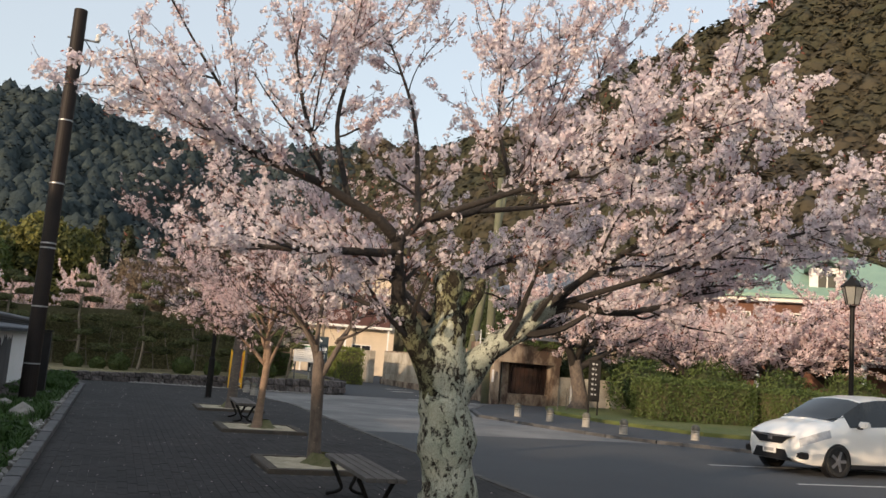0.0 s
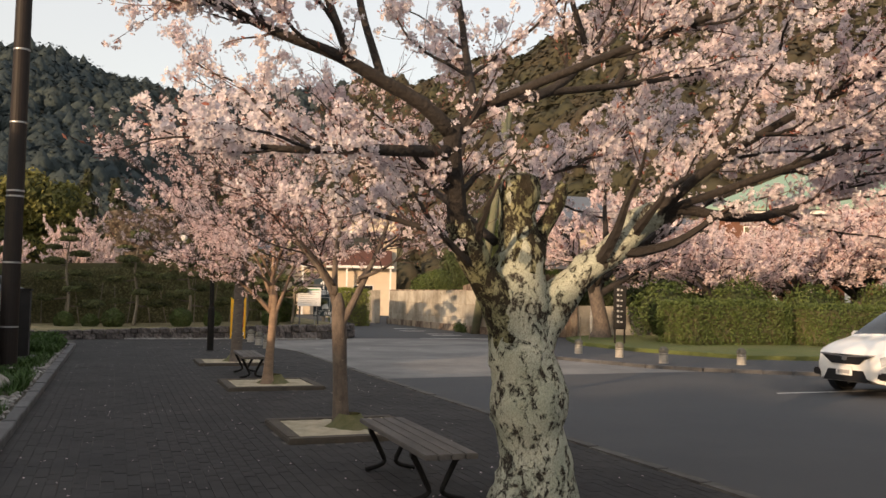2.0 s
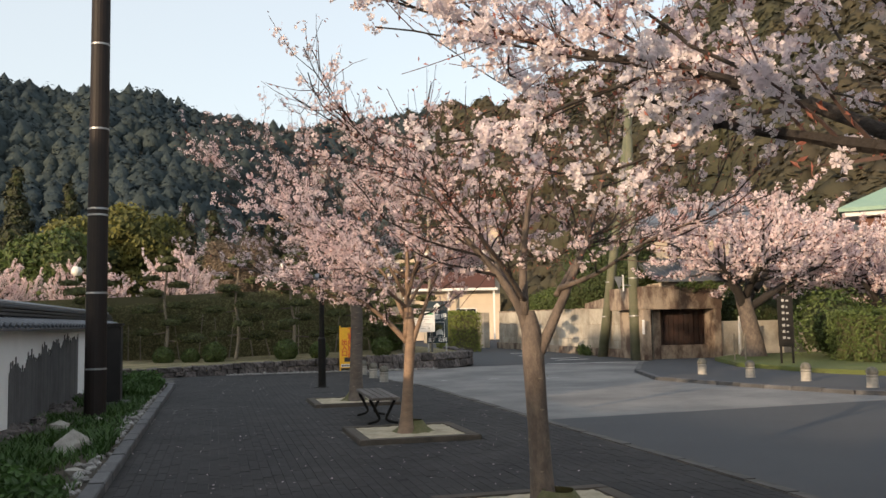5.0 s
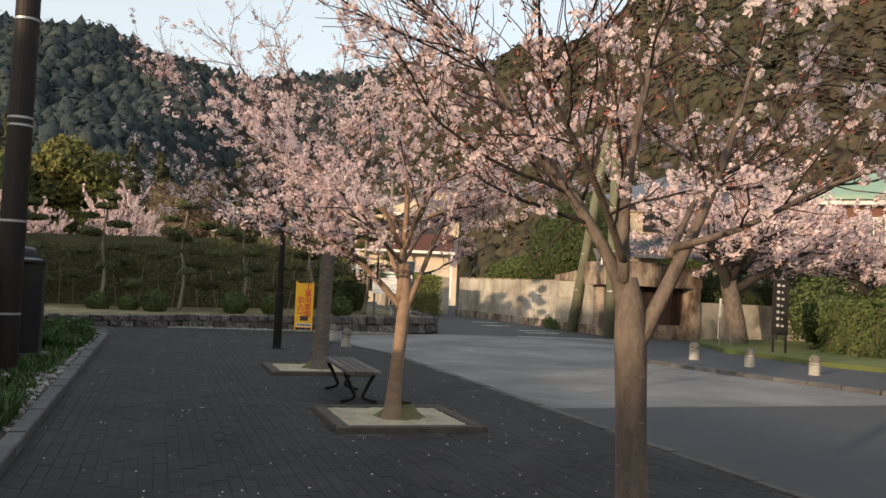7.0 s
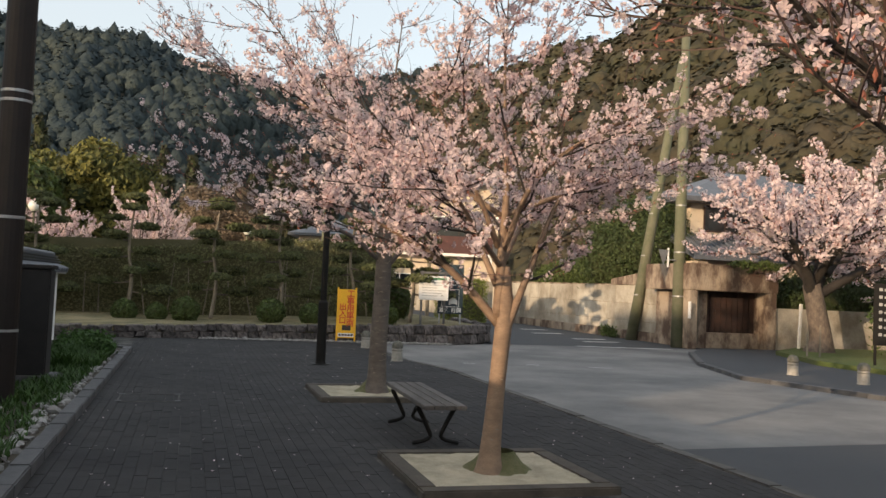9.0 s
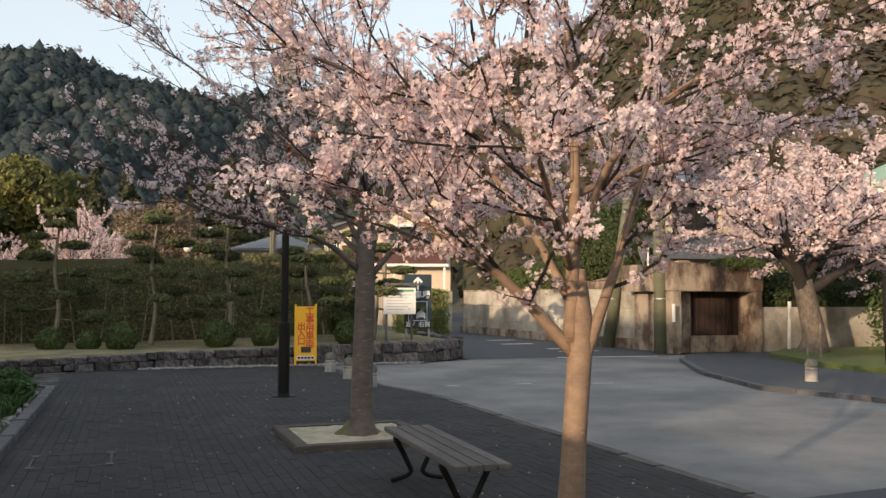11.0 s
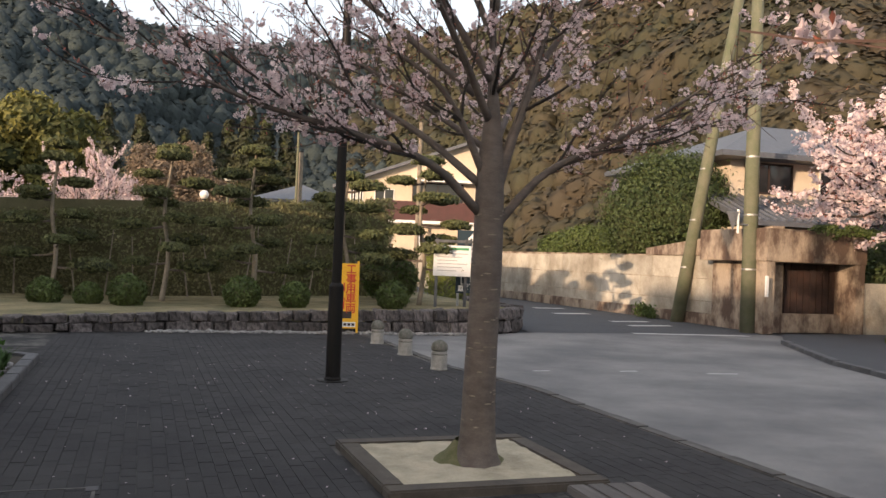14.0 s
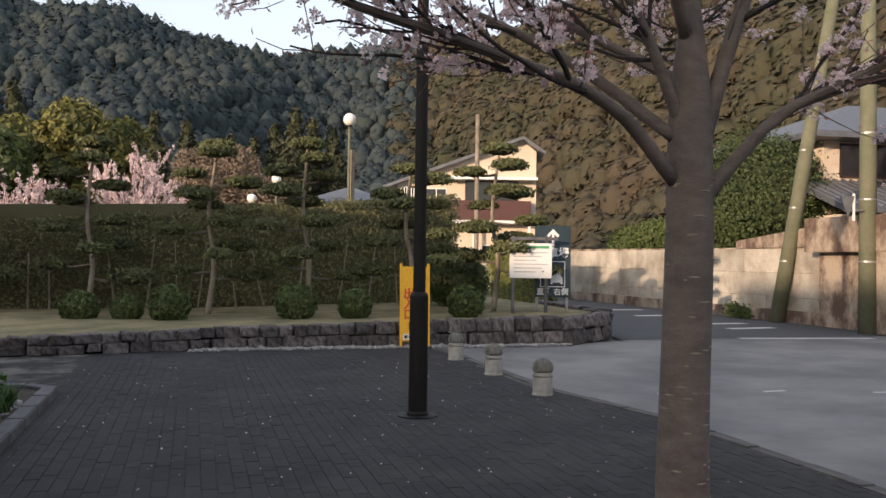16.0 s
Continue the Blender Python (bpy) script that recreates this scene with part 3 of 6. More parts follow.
part("jamb", boxed(14.0, 14.28, 31.8, 32.2, 0, 1.745, 0.02), CONCRETE_OLD, gate)
part("jamb", boxed(16.75, 17.05, 31.8, 34.3, 0, 1.745, 0.02), CONCRETE_OLD, gate)
part("side_wall", boxed(14.35, 14.5, 32.2, 34.3, 0, 1.745), CONCRETE_OLD, gate)
part("threshold", boxed(14.52, 16.74, 32.25, 32.4, 0, 0.48, 0.02), CONCRETE_OLD, gate)
for i in range(11):
    part("shutter_board", boxed(14.52 + 0.2 * i, 14.7 + 0.2 * i, 32.45, 32.49, 0.1, 1.74), RUST, gate)
part("plaque", boxed(13.86, 13.93, 31.6, 31.66, 0.9, 1.4, 0.005), WHITE, gate)

# ---- trees ----


def perp(rng, d, angle):
    """A direction at that angle (radians) from d, to a random side."""
    s = unit(np.cross(d, rng.normal(size=3)))
    return unit(d * math.cos(angle) + s * math.sin(angle))


def shoot(rng, start, d, length, r0, r1, lift=0.07, wander=0.22, step=0.09):
    n = max(3, int(length / step))
    p, out = np.array(start, float), []
    for i in range(n + 1):
        out.append((*p, r0 + (r1 - r0) * i / n))
        d = unit(d + wander * rng.normal(size=3) * 0.5 + np.array([0, 0, lift * step * 4]))
        p = p + d * length / n
    return np.array(out)


def cherry(name, place, limbs, seed, flowers, radius, label, bark=None, limb_bark=None, spread=(0.45, 0.95), twigs=7, sub=5, start_flower=0.15, trunks=1, cluster=10, reach=1.0, buds=0.5, thin=0.75, knobs=0.0, dressed={}, headroom=None, group="cherry trees", bare=(), petal=None, clear=None):
    """A flowering cherry: trunk and limbs as given, shoots and twigs grown on them, blossom clusters along the shoots."""
    rng = np.random.default_rng(seed)
    ob = thing(name, pose(*place), label, "tree", group)
    shoots, twig_list = [], []
    for i, l in enumerate(limbs):
        lower = i < trunks
        s = spline(l, 0.05 if lower else 0.1)
        if not lower:
            s[:, 3] *= thin
        p = part("trunk" if lower else "limb", tube(s, 28 if lower else 9, 0.0 if lower else 0.05, rng), dressed.get(i) or ((bark or BARK) if lower else (limb_bark or bark or BARK)), ob)
        p.data.shade_smooth()
        if knobs and (lower or i in dressed):
            for v in p.data.vertices:
                q = v.co
                v.co = q + v.normal * knobs * (1.0 if lower else 1.1) * (noise.noise(q * 3.5) + 0.7 * noise.noise(q * 9) + 0.45 * noise.noise(q * 22))
        if lower or i in bare:
            continue
        length = np.linalg.norm(np.diff(s[:, :3], axis=0), axis=1).sum()
        shoots.append(s[int(len(s) * 0.35):])
        for k in range(int(sub * length + 1)):
            u = rng.uniform(0.22, 1.0)
            j = min(len(s) - 2, int(u * len(s)))
            d = unit(s[j + 1, :3] - s[j, :3])
            d = perp(rng, d, rng.uniform(*spread))
            d[2] = d[2] * 0.42 + 0.08
            r = max(0.006, s[j, 3] * 0.45)
            shoots.append(shoot(rng, s[j, :3], unit(d), reach * rng.uniform(0.5, 1.25) * (0.75 + 0.25 * length) * (1.15 - 0.5 * u), r, 0.004))
    def crowded(p):
        return (p[:, 0] > clear[0]) & (p[:, 0] < clear[1]) & (p[:, 1] < clear[2]) & (p[:, 2] < clear[3])

    def free(s):
        return headroom is None or not ((s[:, 0] < headroom[0]) & (s[:, 2] < headroom[1])).any()

    shoots = [s for s in shoots if free(s) and not (clear and crowded(s).mean() > 0.7)]
    for s in shoots:
        length = np.linalg.norm(np.diff(s[:, :3], axis=0), axis=1).sum()
        for k in range(int(twigs * length)):
            j = rng.integers(1, len(s) - 1)
            d = perp(rng, unit(s[j + 1, :3] - s[j, :3]), rng.uniform(0.4, 1.0))
            d[2] += 0.15
            twig_list.append(shoot(rng, s[j, :3], unit(d), rng.uniform(0.15, 0.55), max(0.0035, s[j, 3] * 0.4), 0.002, 0.25, 0.25, 0.1))
    twig_list = [s for s in twig_list if free(s) and not (clear and crowded(s).any())]
    part("shoot", merge(*[tube(s, 5, close=False) for s in shoots]), BARK_OLD, ob)["kind"] = "stuff"
    part("twig", merge(*[tube(s, 3, close=False) for s in twig_list]), TWIG, ob)["kind"] = "stuff"
    spots = np.concatenate([s[int(len(s) * start_flower):, :3] for s in twig_list] + [s[len(s) // 3:, :3] for s in shoots])
    if clear:
        spots = spots[~crowded(spots)]
    n = flowers // cluster
    c = spots[rng.integers(0, len(spots), n)] + rng.normal(size=(n, 3)) * 0.015
    off = unit(rng.normal(size=(n, cluster, 3)) + np.array([0, 0, 0.15]))
    pos = (c[:, None] + off * rng.uniform(0.35, 1.0, (n, cluster, 1)) * radius * 2.7).reshape(-1, 3)
    flower = blossoms(pos, off.reshape(-1, 3), radius, rng) if radius < 0.04 else leaves(pos, off.reshape(-1, 3), radius, rng, 0.8)
    part("blossom", flower, petal or PETAL, ob, "pale pink blossom clusters")["kind"] = "stuff"
    if buds:
        m = int(n * buds)
        c = spots[rng.integers(0, len(spots), m * 3)] + rng.normal(size=(m * 3, 3)) * 0.02
        part("bud", leaves(c, unit(rng.normal(size=(m * 3, 3))), radius * 0.9, rng, 0.35), BUD, ob, "russet buds and young leaves")["kind"] = "stuff"
    return ob


cherry("cherry_tree", (2.96, 7.72, 0), [
    [(0.02, -0.06, -0.06, 0.42), (0.0, -0.06, 0.1, 0.33), (-0.01, -0.08, 0.28, 0.275), (-0.04, -0.1, 0.55, 0.24), (-0.07, -0.1, 0.8, 0.262), (-0.1, -0.1, 1.0, 0.242), (-0.14, -0.1, 1.2, 0.225), (-0.17, -0.1, 1.4, 0.22), (-0.19, -0.1, 1.6, 0.195), (-0.18, -0.12, 1.85, 0.15), (-0.18, -0.13, 2.08, 0.12), (-0.2, -0.14, 2.22, 0.135), (-0.2, -0.14, 2.31, 0.12), (-0.2, -0.14, 2.34, 0.05)],
    [(-0.1, -0.1, 1.68, 0.16), (-0.04, -0.1, 1.87, 0.105), (0.05, -0.15, 2.08, 0.085), (0.12, -0.2, 2.27, 0.08), (0.13, -0.2, 2.31, 0.04)],
    [(-0.25, -0.1, 1.4, 0.16), (-0.42, -0.14, 1.6, 0.12), (-0.58, -0.24, 1.8, 0.105), (-0.71, -0.33, 1.98, 0.1), (-0.76, -0.4, 2.15, 0.088), (-0.82, -0.48, 2.4, 0.08), (-0.83, -0.5, 2.58, 0.085)],
    [(-0.83, -0.49, 2.42, 0.06), (-1.22, -0.6, 2.38, 0.05), (-1.55, -0.7, 2.35, 0.042), (-1.85, -0.7, 2.32, 0.032), (-2.15, -0.65, 2.34, 0.02), (-2.5, -0.6, 2.43, 0.008)],
    [(-0.83, -0.5, 2.53, 0.08), (-1.03, -0.5, 2.7, 0.068), (-1.3, -0.5, 2.82, 0.06), (-1.6, -0.5, 2.95, 0.052), (-1.95, -0.5, 3.04, 0.042), (-2.4, -0.5, 3.2, 0.026), (-2.9, -0.5, 3.4, 0.012), (-3.2, -0.5, 3.5, 0.005)],
    [(-1.5, -0.5, 2.9, 0.045), (-1.62, -0.45, 3.25, 0.034), (-1.75, -0.4, 3.6, 0.024), (-1.9, -0.4, 4.2, 0.008)],
    [(-0.83, -0.5, 2.53, 0.075), (-0.64, -0.4, 2.72, 0.068), (-0.41, -0.3, 2.83, 0.06), (-0.01, -0.2, 2.95, 0.05), (0.4, -0.05, 3.3, 0.038), (0.75, 0.1, 3.9, 0.022), (1.0, 0.2, 4.7, 0.008)],
    [(-0.05, -0.2, 2.94, 0.042), (0.6, -0.1, 3.08, 0.034), (1.4, 0.1, 3.3, 0.024), (2.4, 0.3, 3.6, 0.008)],
    [(-0.05, -0.1, 1.18, 0.25), (0.06, -0.12, 1.42, 0.195), (0.24, -0.2, 1.64, 0.16), (0.46, -0.3, 1.84, 0.145), (0.64, -0.4, 2.03, 0.13), (0.73, -0.45, 2.13, 0.11), (0.76, -0.46, 2.17, 0.05)],
    [(0.66, -0.42, 2.06, 0.085), (0.85, -0.5, 2.15, 0.062), (1.08, -0.6, 2.11, 0.052), (1.45, -0.65, 2.11, 0.044), (2.0, -0.6, 2.28, 0.034), (2.8, -0.6, 2.62, 0.02), (3.5, -0.6, 2.9, 0.007)],
    [(-0.64, -0.4, 2.7, 0.05), (-0.5, 0.1, 3.2, 0.04), (-0.5, 0.45, 4.0, 0.026), (-0.8, 0.7, 4.9, 0.01)],
    [(-0.25, -0.05, 1.95, 0.055), (0.3, 0.7, 2.4, 0.038), (1.2, 1.4, 2.8, 0.028), (2.2, 1.8, 3.3, 0.01)],
    [(-0.3, 0, 1.9, 0.05), (-0.6, 0.8, 2.4, 0.035), (-1.2, 1.6, 2.8, 0.026), (-1.9, 2.2, 3.2, 0.01)],
    [(-0.6, -0.4, 2.75, 0.046), (0.0, -1.1, 3.0, 0.034), (0.5, -1.7, 3.2, 0.026), (0.9, -2.5, 3.4, 0.01)],
    [(0.66, -0.42, 2.06, 0.06), (1.0, -0.9, 2.5, 0.042), (1.5, -1.6, 2.9, 0.03), (2.2, -2.6, 3.2, 0.008)],
    [(0.7, -0.43, 2.1, 0.045), (1.2, 0, 2.4, 0.032), (2.0, 0.3, 2.7, 0.026), (3.0, 0.5, 3.0, 0.01)],
    [(0.74, -0.45, 2.12, 0.045), (1.5, -1.0, 2.45, 0.034), (2.3, -1.5, 2.8, 0.026), (3.1, -1.8, 3.1, 0.008)],
    [(-1.3, -0.5, 2.82, 0.04), (-1.42, -0.3, 3.5, 0.03), (-1.3, -0.1, 4.3, 0.018), (-1.35, 0, 5.2, 0.006)],
    [(0.4, -0.05, 3.3, 0.035), (0.3, 0.1, 4.0, 0.025), (0.45, 0.2, 5.0, 0.007)],
    [(0.6, -0.1, 3.08, 0.032), (1.1, 0, 3.9, 0.022), (1.5, 0.1, 4.9, 0.006)],
    [(1.4, 0.1, 3.3, 0.026), (1.9, 0.2, 3.9, 0.018), (2.3, 0.3, 4.8, 0.006)],
    [(-2.0, -0.5, 3.05, 0.03), (-2.5, -0.4, 3.7, 0.02), (-3.0, -0.4, 4.4, 0.006)],
    [(-0.2, -0.1, 1.25, 0.26), (-0.36, -0.13, 1.52, 0.2), (-0.52, -0.2, 1.72, 0.175), (-0.64, -0.28, 1.88, 0.16), (-0.72, -0.34, 2.0, 0.12), (-0.74, -0.36, 2.05, 0.05)],
    [(-0.185, -0.11, 1.7, 0.25), (-0.18, -0.12, 1.85, 0.228), (-0.18, -0.13, 2.08, 0.186), (-0.2, -0.14, 2.22, 0.21), (-0.2, -0.14, 2.32, 0.185), (-0.2, -0.14, 2.36, 0.08)],
], 11, 66000, 0.021, "old cherry tree with lichen-spotted trunk and pale pink blossom", LICHEN, BARK_OLD, twigs=6.5, sub=5.0, thin=0.7, knobs=0.04, dressed={0: LICHEN, 1: MOSSBARK, 8: LICHEN, 22: MOSSBARK, 23: MOSSBARK}, headroom=(-1.9, 2.15), bare=(1, 22, 23), petal=PETAL_PALE, clear=(-0.75, 0.9, 0.2, 2.22))

young_0 = cherry("cherry_tree", (2.68, 11.85, 0.06), [
    [(-0.04, 0, -0.08, 0.135), (-0.05, 0, 0.1, 0.096), (-0.07, 0.01, 0.6, 0.082), (-0.09, 0.02, 1.12, 0.085), (-0.1, 0.02, 1.32, 0.075), (-0.1, 0.02, 1.48, 0.03)],
    [(-0.1, 0.03, 1.12, 0.075), (-0.16, 0.05, 1.45, 0.06), (-0.33, 0.08, 1.75, 0.045), (-0.68, 0.1, 2.15, 0.03), (-0.95, 0.1, 2.5, 0.02), (-1.5, -0.1, 2.8, 0.008)],
    [(-0.18, 0.04, 1.5, 0.045), (-0.35, 0.4, 2.05, 0.03), (-0.6, 0.75, 2.5, 0.015), (-0.8, 1.0, 3.0, 0.006)],
    [(-0.15, 0.03, 1.45, 0.06), (-0.14, 0.04, 1.95, 0.045), (-0.05, 0, 2.6, 0.03), (0.1, -0.03, 3.2, 0.018), (0.2, -0.05, 3.8, 0.006)],
    [(-0.07, 0.01, 1.1, 0.075), (0.01, -0.02, 1.28, 0.068), (0.19, -0.05, 1.66, 0.05), (0.35, -0.08, 2.05, 0.038), (0.47, -0.1, 2.45, 0.026), (0.62, -0.1, 3.0, 0.012), (0.72, -0.1, 3.5, 0.005)],
    [(0.12, -0.03, 1.65, 0.035), (0.3, -0.35, 1.75, 0.025), (0.5, -0.75, 1.95, 0.015), (0.75, -1.2, 2.1, 0.006)],
    [(0.1, -0.02, 1.6, 0.035), (0.5, 0.3, 2.0, 0.025), (1.0, 0.7, 2.3, 0.012)],
    [(-0.14, 0.03, 1.55, 0.035), (-0.5, -0.3, 1.9, 0.025), (-1.0, -0.7, 2.3, 0.012)],
], 12, 6000, 0.017, "young cherry tree with sparse blossom in a square planter", twigs=10, sub=5.5, reach=0.95, buds=2.0, thin=0.66)

young_1 = cherry("cherry_tree", (2.57, 16.5, 0.06), [
    [(0.0, 0, -0.06, 0.15), (0, 0, 0.1, 0.09), (0.03, 0, 0.6, 0.067), (0.07, -0.01, 1.2, 0.068), (0.07, -0.01, 1.4, 0.058), (0.07, -0.01, 1.6, 0.03)],
    [(0.05, 0, 1.12, 0.07), (-0.2, 0.05, 1.4, 0.055), (-0.5, 0.02, 1.64, 0.04), (-0.8, 0, 1.8, 0.03), (-1.3, 0, 2.02, 0.012)],
    [(0.02, 0, 1.2, 0.085), (0.03, -0.01, 1.7, 0.065), (0.04, -0.02, 2.3, 0.045), (0, 0, 3.0, 0.025), (0, 0, 3.8, 0.008)],
    [(0.06, -0.02, 1.05, 0.07), (0.25, -0.08, 1.6, 0.045), (0.47, 0.0, 2.1, 0.03), (0.8, 0.15, 2.6, 0.012)],
    [(0.0, 0, 1.45, 0.05), (-0.2, 0.35, 2.05, 0.035), (-0.55, 0.55, 2.4, 0.025), (-1.2, 0.85, 2.8, 0.008)],
    [(0.03, 0, 1.7, 0.045), (0.18, -0.36, 2.3, 0.035), (0.7, -0.62, 2.7, 0.022), (1.2, -0.85, 2.85, 0.008)],
    [(0.0, 0, 1.75, 0.045), (-0.2, -0.1, 2.1, 0.035), (-0.5, -0.3, 2.5, 0.025), (-0.8, -0.6, 2.9, 0.008)],
    [(0.03, 0, 1.6, 0.045), (0.4, 0.5, 2.0, 0.03), (0.9, 1.0, 2.4, 0.012)],
    [(0.02, 0, 1.6, 0.04), (-0.4, -0.6, 1.85, 0.03), (-0.8, -1.2, 2.1, 0.012)],
    [(0.02, 0, 2.0, 0.04), (-0.8, 0.2, 2.5, 0.03), (-1.6, 0.3, 2.8, 0.012)],
    [(0.02, 0, 2.0, 0.04), (0.8, 0.1, 2.3, 0.03), (1.6, 0.1, 2.55, 0.012)],
], 13, 28000, 0.0155, "young cherry tree full of pink blossom in a square planter", BARK_PALE, BARK_PALE, twigs=7, sub=5, reach=0.9, thin=0.58)

young_2 = cherry("cherry_tree", (2.7, 21.4, 0.06), [
    [(0.0, 0, -0.06, 0.2), (0, 0, 0.12, 0.135), (0.0, 0, 0.6, 0.115), (0.02, 0, 1.4, 0.108), (0.02, 0, 1.95, 0.1), (0.02, 0, 2.2, 0.085), (0.02, 0, 2.5, 0.05), (0.02, 0, 2.7, 0.02)],
    [(-0.05, 0, 1.75, 0.055), (-0.5, -0.2, 2.05, 0.045), (-1.1, -0.33, 2.2, 0.035), (-1.7, -0.48, 2.3, 0.025), (-2.3, -0.62, 2.5, 0.012), (-2.8, -0.7, 2.7, 0.005)],
    [(-0.05, 0, 1.95, 0.05), (-0.42, 0.25, 2.3, 0.04), (-0.85, 0.5, 2.58, 0.03), (-1.4, 0.9, 2.9, 0.012), (-2.0, 1.2, 3.1, 0.005)],
    [(0.0, 0, 1.85, 0.095), (0.02, 0, 2.4, 0.07), (0.0, 0, 3.0, 0.045), (-0.05, 0, 3.8, 0.012)],
    [(0.06, 0, 1.9, 0.085), (0.16, -0.05, 2.3, 0.06), (0.3, -0.1, 2.8, 0.045), (0.45, -0.15, 3.5, 0.012)],
    [(0.06, 0, 1.65, 0.06), (0.25, -0.07, 1.9, 0.05), (0.45, -0.15, 2.1, 0.04), (0.8, -0.4, 2.3, 0.03), (1.2, -0.7, 2.6, 0.015), (1.5, -0.9, 2.9, 0.006)],
    [(0.45, -0.15, 2.1, 0.03), (1.3, -0.15, 2.42, 0.02), (2.0, -0.15, 2.8, 0.008)],
    [(-0.02, 0, 2.0, 0.05), (-0.3, -0.1, 2.45, 0.035), (-0.6, -0.2, 2.68, 0.025), (-1.2, -0.2, 2.95, 0.008)],
    [(0, 0, 2.1, 0.05), (0.4, 0.6, 2.6, 0.035), (0.8, 1.3, 3.0, 0.012)],
    [(0, 0, 2.2, 0.04), (-0.5, 0.9, 2.8, 0.03), (-0.9, 1.6, 3.2, 0.01)],
    [(0, 0, 2.4, 0.05), (-0.5, -0.5, 2.9, 0.035), (-1.0, -1.0, 3.3, 0.01)],
    [(0, 0, 2.7, 0.05), (-0.5, -0.1, 3.3, 0.034), (-1.2, -0.2, 4.2, 0.022), (-2.0, -0.3, 5.1, 0.006)],
    [(-0.1, 0.05, 2.6, 0.045), (-0.9, 0.2, 3.2, 0.03), (-1.8, 0.4, 3.9, 0.018), (-2.7, 0.5, 4.5, 0.006)],
    [(0, 0, 3.0, 0.045), (-0.3, 0.2, 3.8, 0.03), (-0.7, 0.3, 4.7, 0.018), (-1.0, 0.4, 5.5, 0.006)],
    [(0.28, -0.1, 2.75, 0.042), (0.8, 0, 3.5, 0.028), (1.3, 0.1, 4.4, 0.008)],
    [(0.02, 0, 3.2, 0.04), (0.1, 0.2, 4.2, 0.026), (0.2, 0.3, 5.2, 0.008)],
], 14, 15500, 0.017, "cherry tree with long low branches and scattered blossom", BARK_GREY, BARK_GREY, twigs=8, sub=4, reach=0.9, buds=1.2, thin=0.62)


def lenticels(ob, trunk, radius, n, z0, z1, seed):
    """Pale raised dashes round a cherry trunk."""
    r = random.Random(seed)
    out = []
    for i in range(n):
        z, a, w = r.uniform(z0, z1), r.uniform(0, 6.28), r.uniform(0.15, 0.55)
        c = [v.co for v in trunk.data.vertices if abs(v.co.z - z) < 0.04]
        cx, cy = sum(p.x for p in c) / len(c), sum(p.y for p in c) / len(c)
        rad = sum(math.hypot(p.x - cx, p.y - cy) for p in c) / len(c)
        out.append(tube([(cx + rad * math.cos(a + w * k / 5), cy + rad * math.sin(a + w * k / 5), z, radius * (1 - abs(k - 2.5) / 3.5)) for k in range(6)], 5))
    part("lenticels", merge(*out), STEMBARK, ob, "pale horizontal bark marks")["kind"] = "stuff"


for tree, n in ((young_0, 20), (young_1, 45), (young_2, 80)):
    lenticels(tree, [c for c in tree.children if c.name.startswith("trunk")][0], 0.006, n, 0.25, 1.0 if tree is not young_2 else 1.8, 5)

far_cherry = cherry("cherry_tree", (17.2, 30.3, 0.12), [
    [(0, 0, -0.1, 0.48), (0.05, 0, 0.4, 0.31), (-0.1, 0, 1.1, 0.27), (-0.3, 0, 1.9, 0.24)],
    [(-0.3, 0, 1.7, 0.25), (-0.8, -0.3, 2.4, 0.18), (-1.6, -0.8, 3.0, 0.1), (-2.8, -1.2, 3.6, 0.03)],
    [(-0.2, 0, 1.7, 0.25), (0.2, 0.2, 2.6, 0.2), (0.6, 0.2, 3.6, 0.12), (0.9, 0.3, 5.2, 0.03)],
    [(-0.1, 0, 1.6, 0.2), (0.8, -0.3, 2.2, 0.15), (1.8, -0.6, 2.8, 0.1), (3.4, -1.0, 3.3, 0.03)],
    [(-0.2, 0, 1.8, 0.18), (-0.6, 0.8, 2.8, 0.12), (-1.2, 1.8, 3.8, 0.03)],
    [(0, 0, 2.0, 0.18), (0.8, 1.0, 2.8, 0.12), (1.6, 2.0, 3.6, 0.03)],
    [(-0.2, 0, 2.0, 0.18), (-0.4, -1.2, 2.9, 0.12), (-0.3, -2.6, 3.4, 0.03)],
    [(-0.4, 0, 2.2, 0.15), (-1.4, 0.2, 3.4, 0.1), (-2.2, 0.3, 4.6, 0.03)],
    [(0.2, 0, 2.2, 0.15), (1.4, 0.2, 3.6, 0.1), (2.6, 0.3, 4.4, 0.03)],
], 21, 19000, 0.05, "old cherry tree in pink blossom on the island lawn", BARK, BARK_OLD, twigs=3.0, sub=3.6, reach=1.7, cluster=6, spread=(0.6, 1.3))
for x, y, a, s in ((22, 29.8, 70, 0.8), (26.5, 30, 140, 0.85), (30.5, 31, 200, 1.1), (25, 38, 30, 1.15), (34, 28.5, 260, 1.25), (31, 25, 310, 1.1), (13.8, 3.0, 100, 1.1)):
    c = copy_thing(far_cherry, pose(x, y, 0.1, 0, 0, a))
    c.scale = (s * 1.1, s * 1.1, s * 0.98)

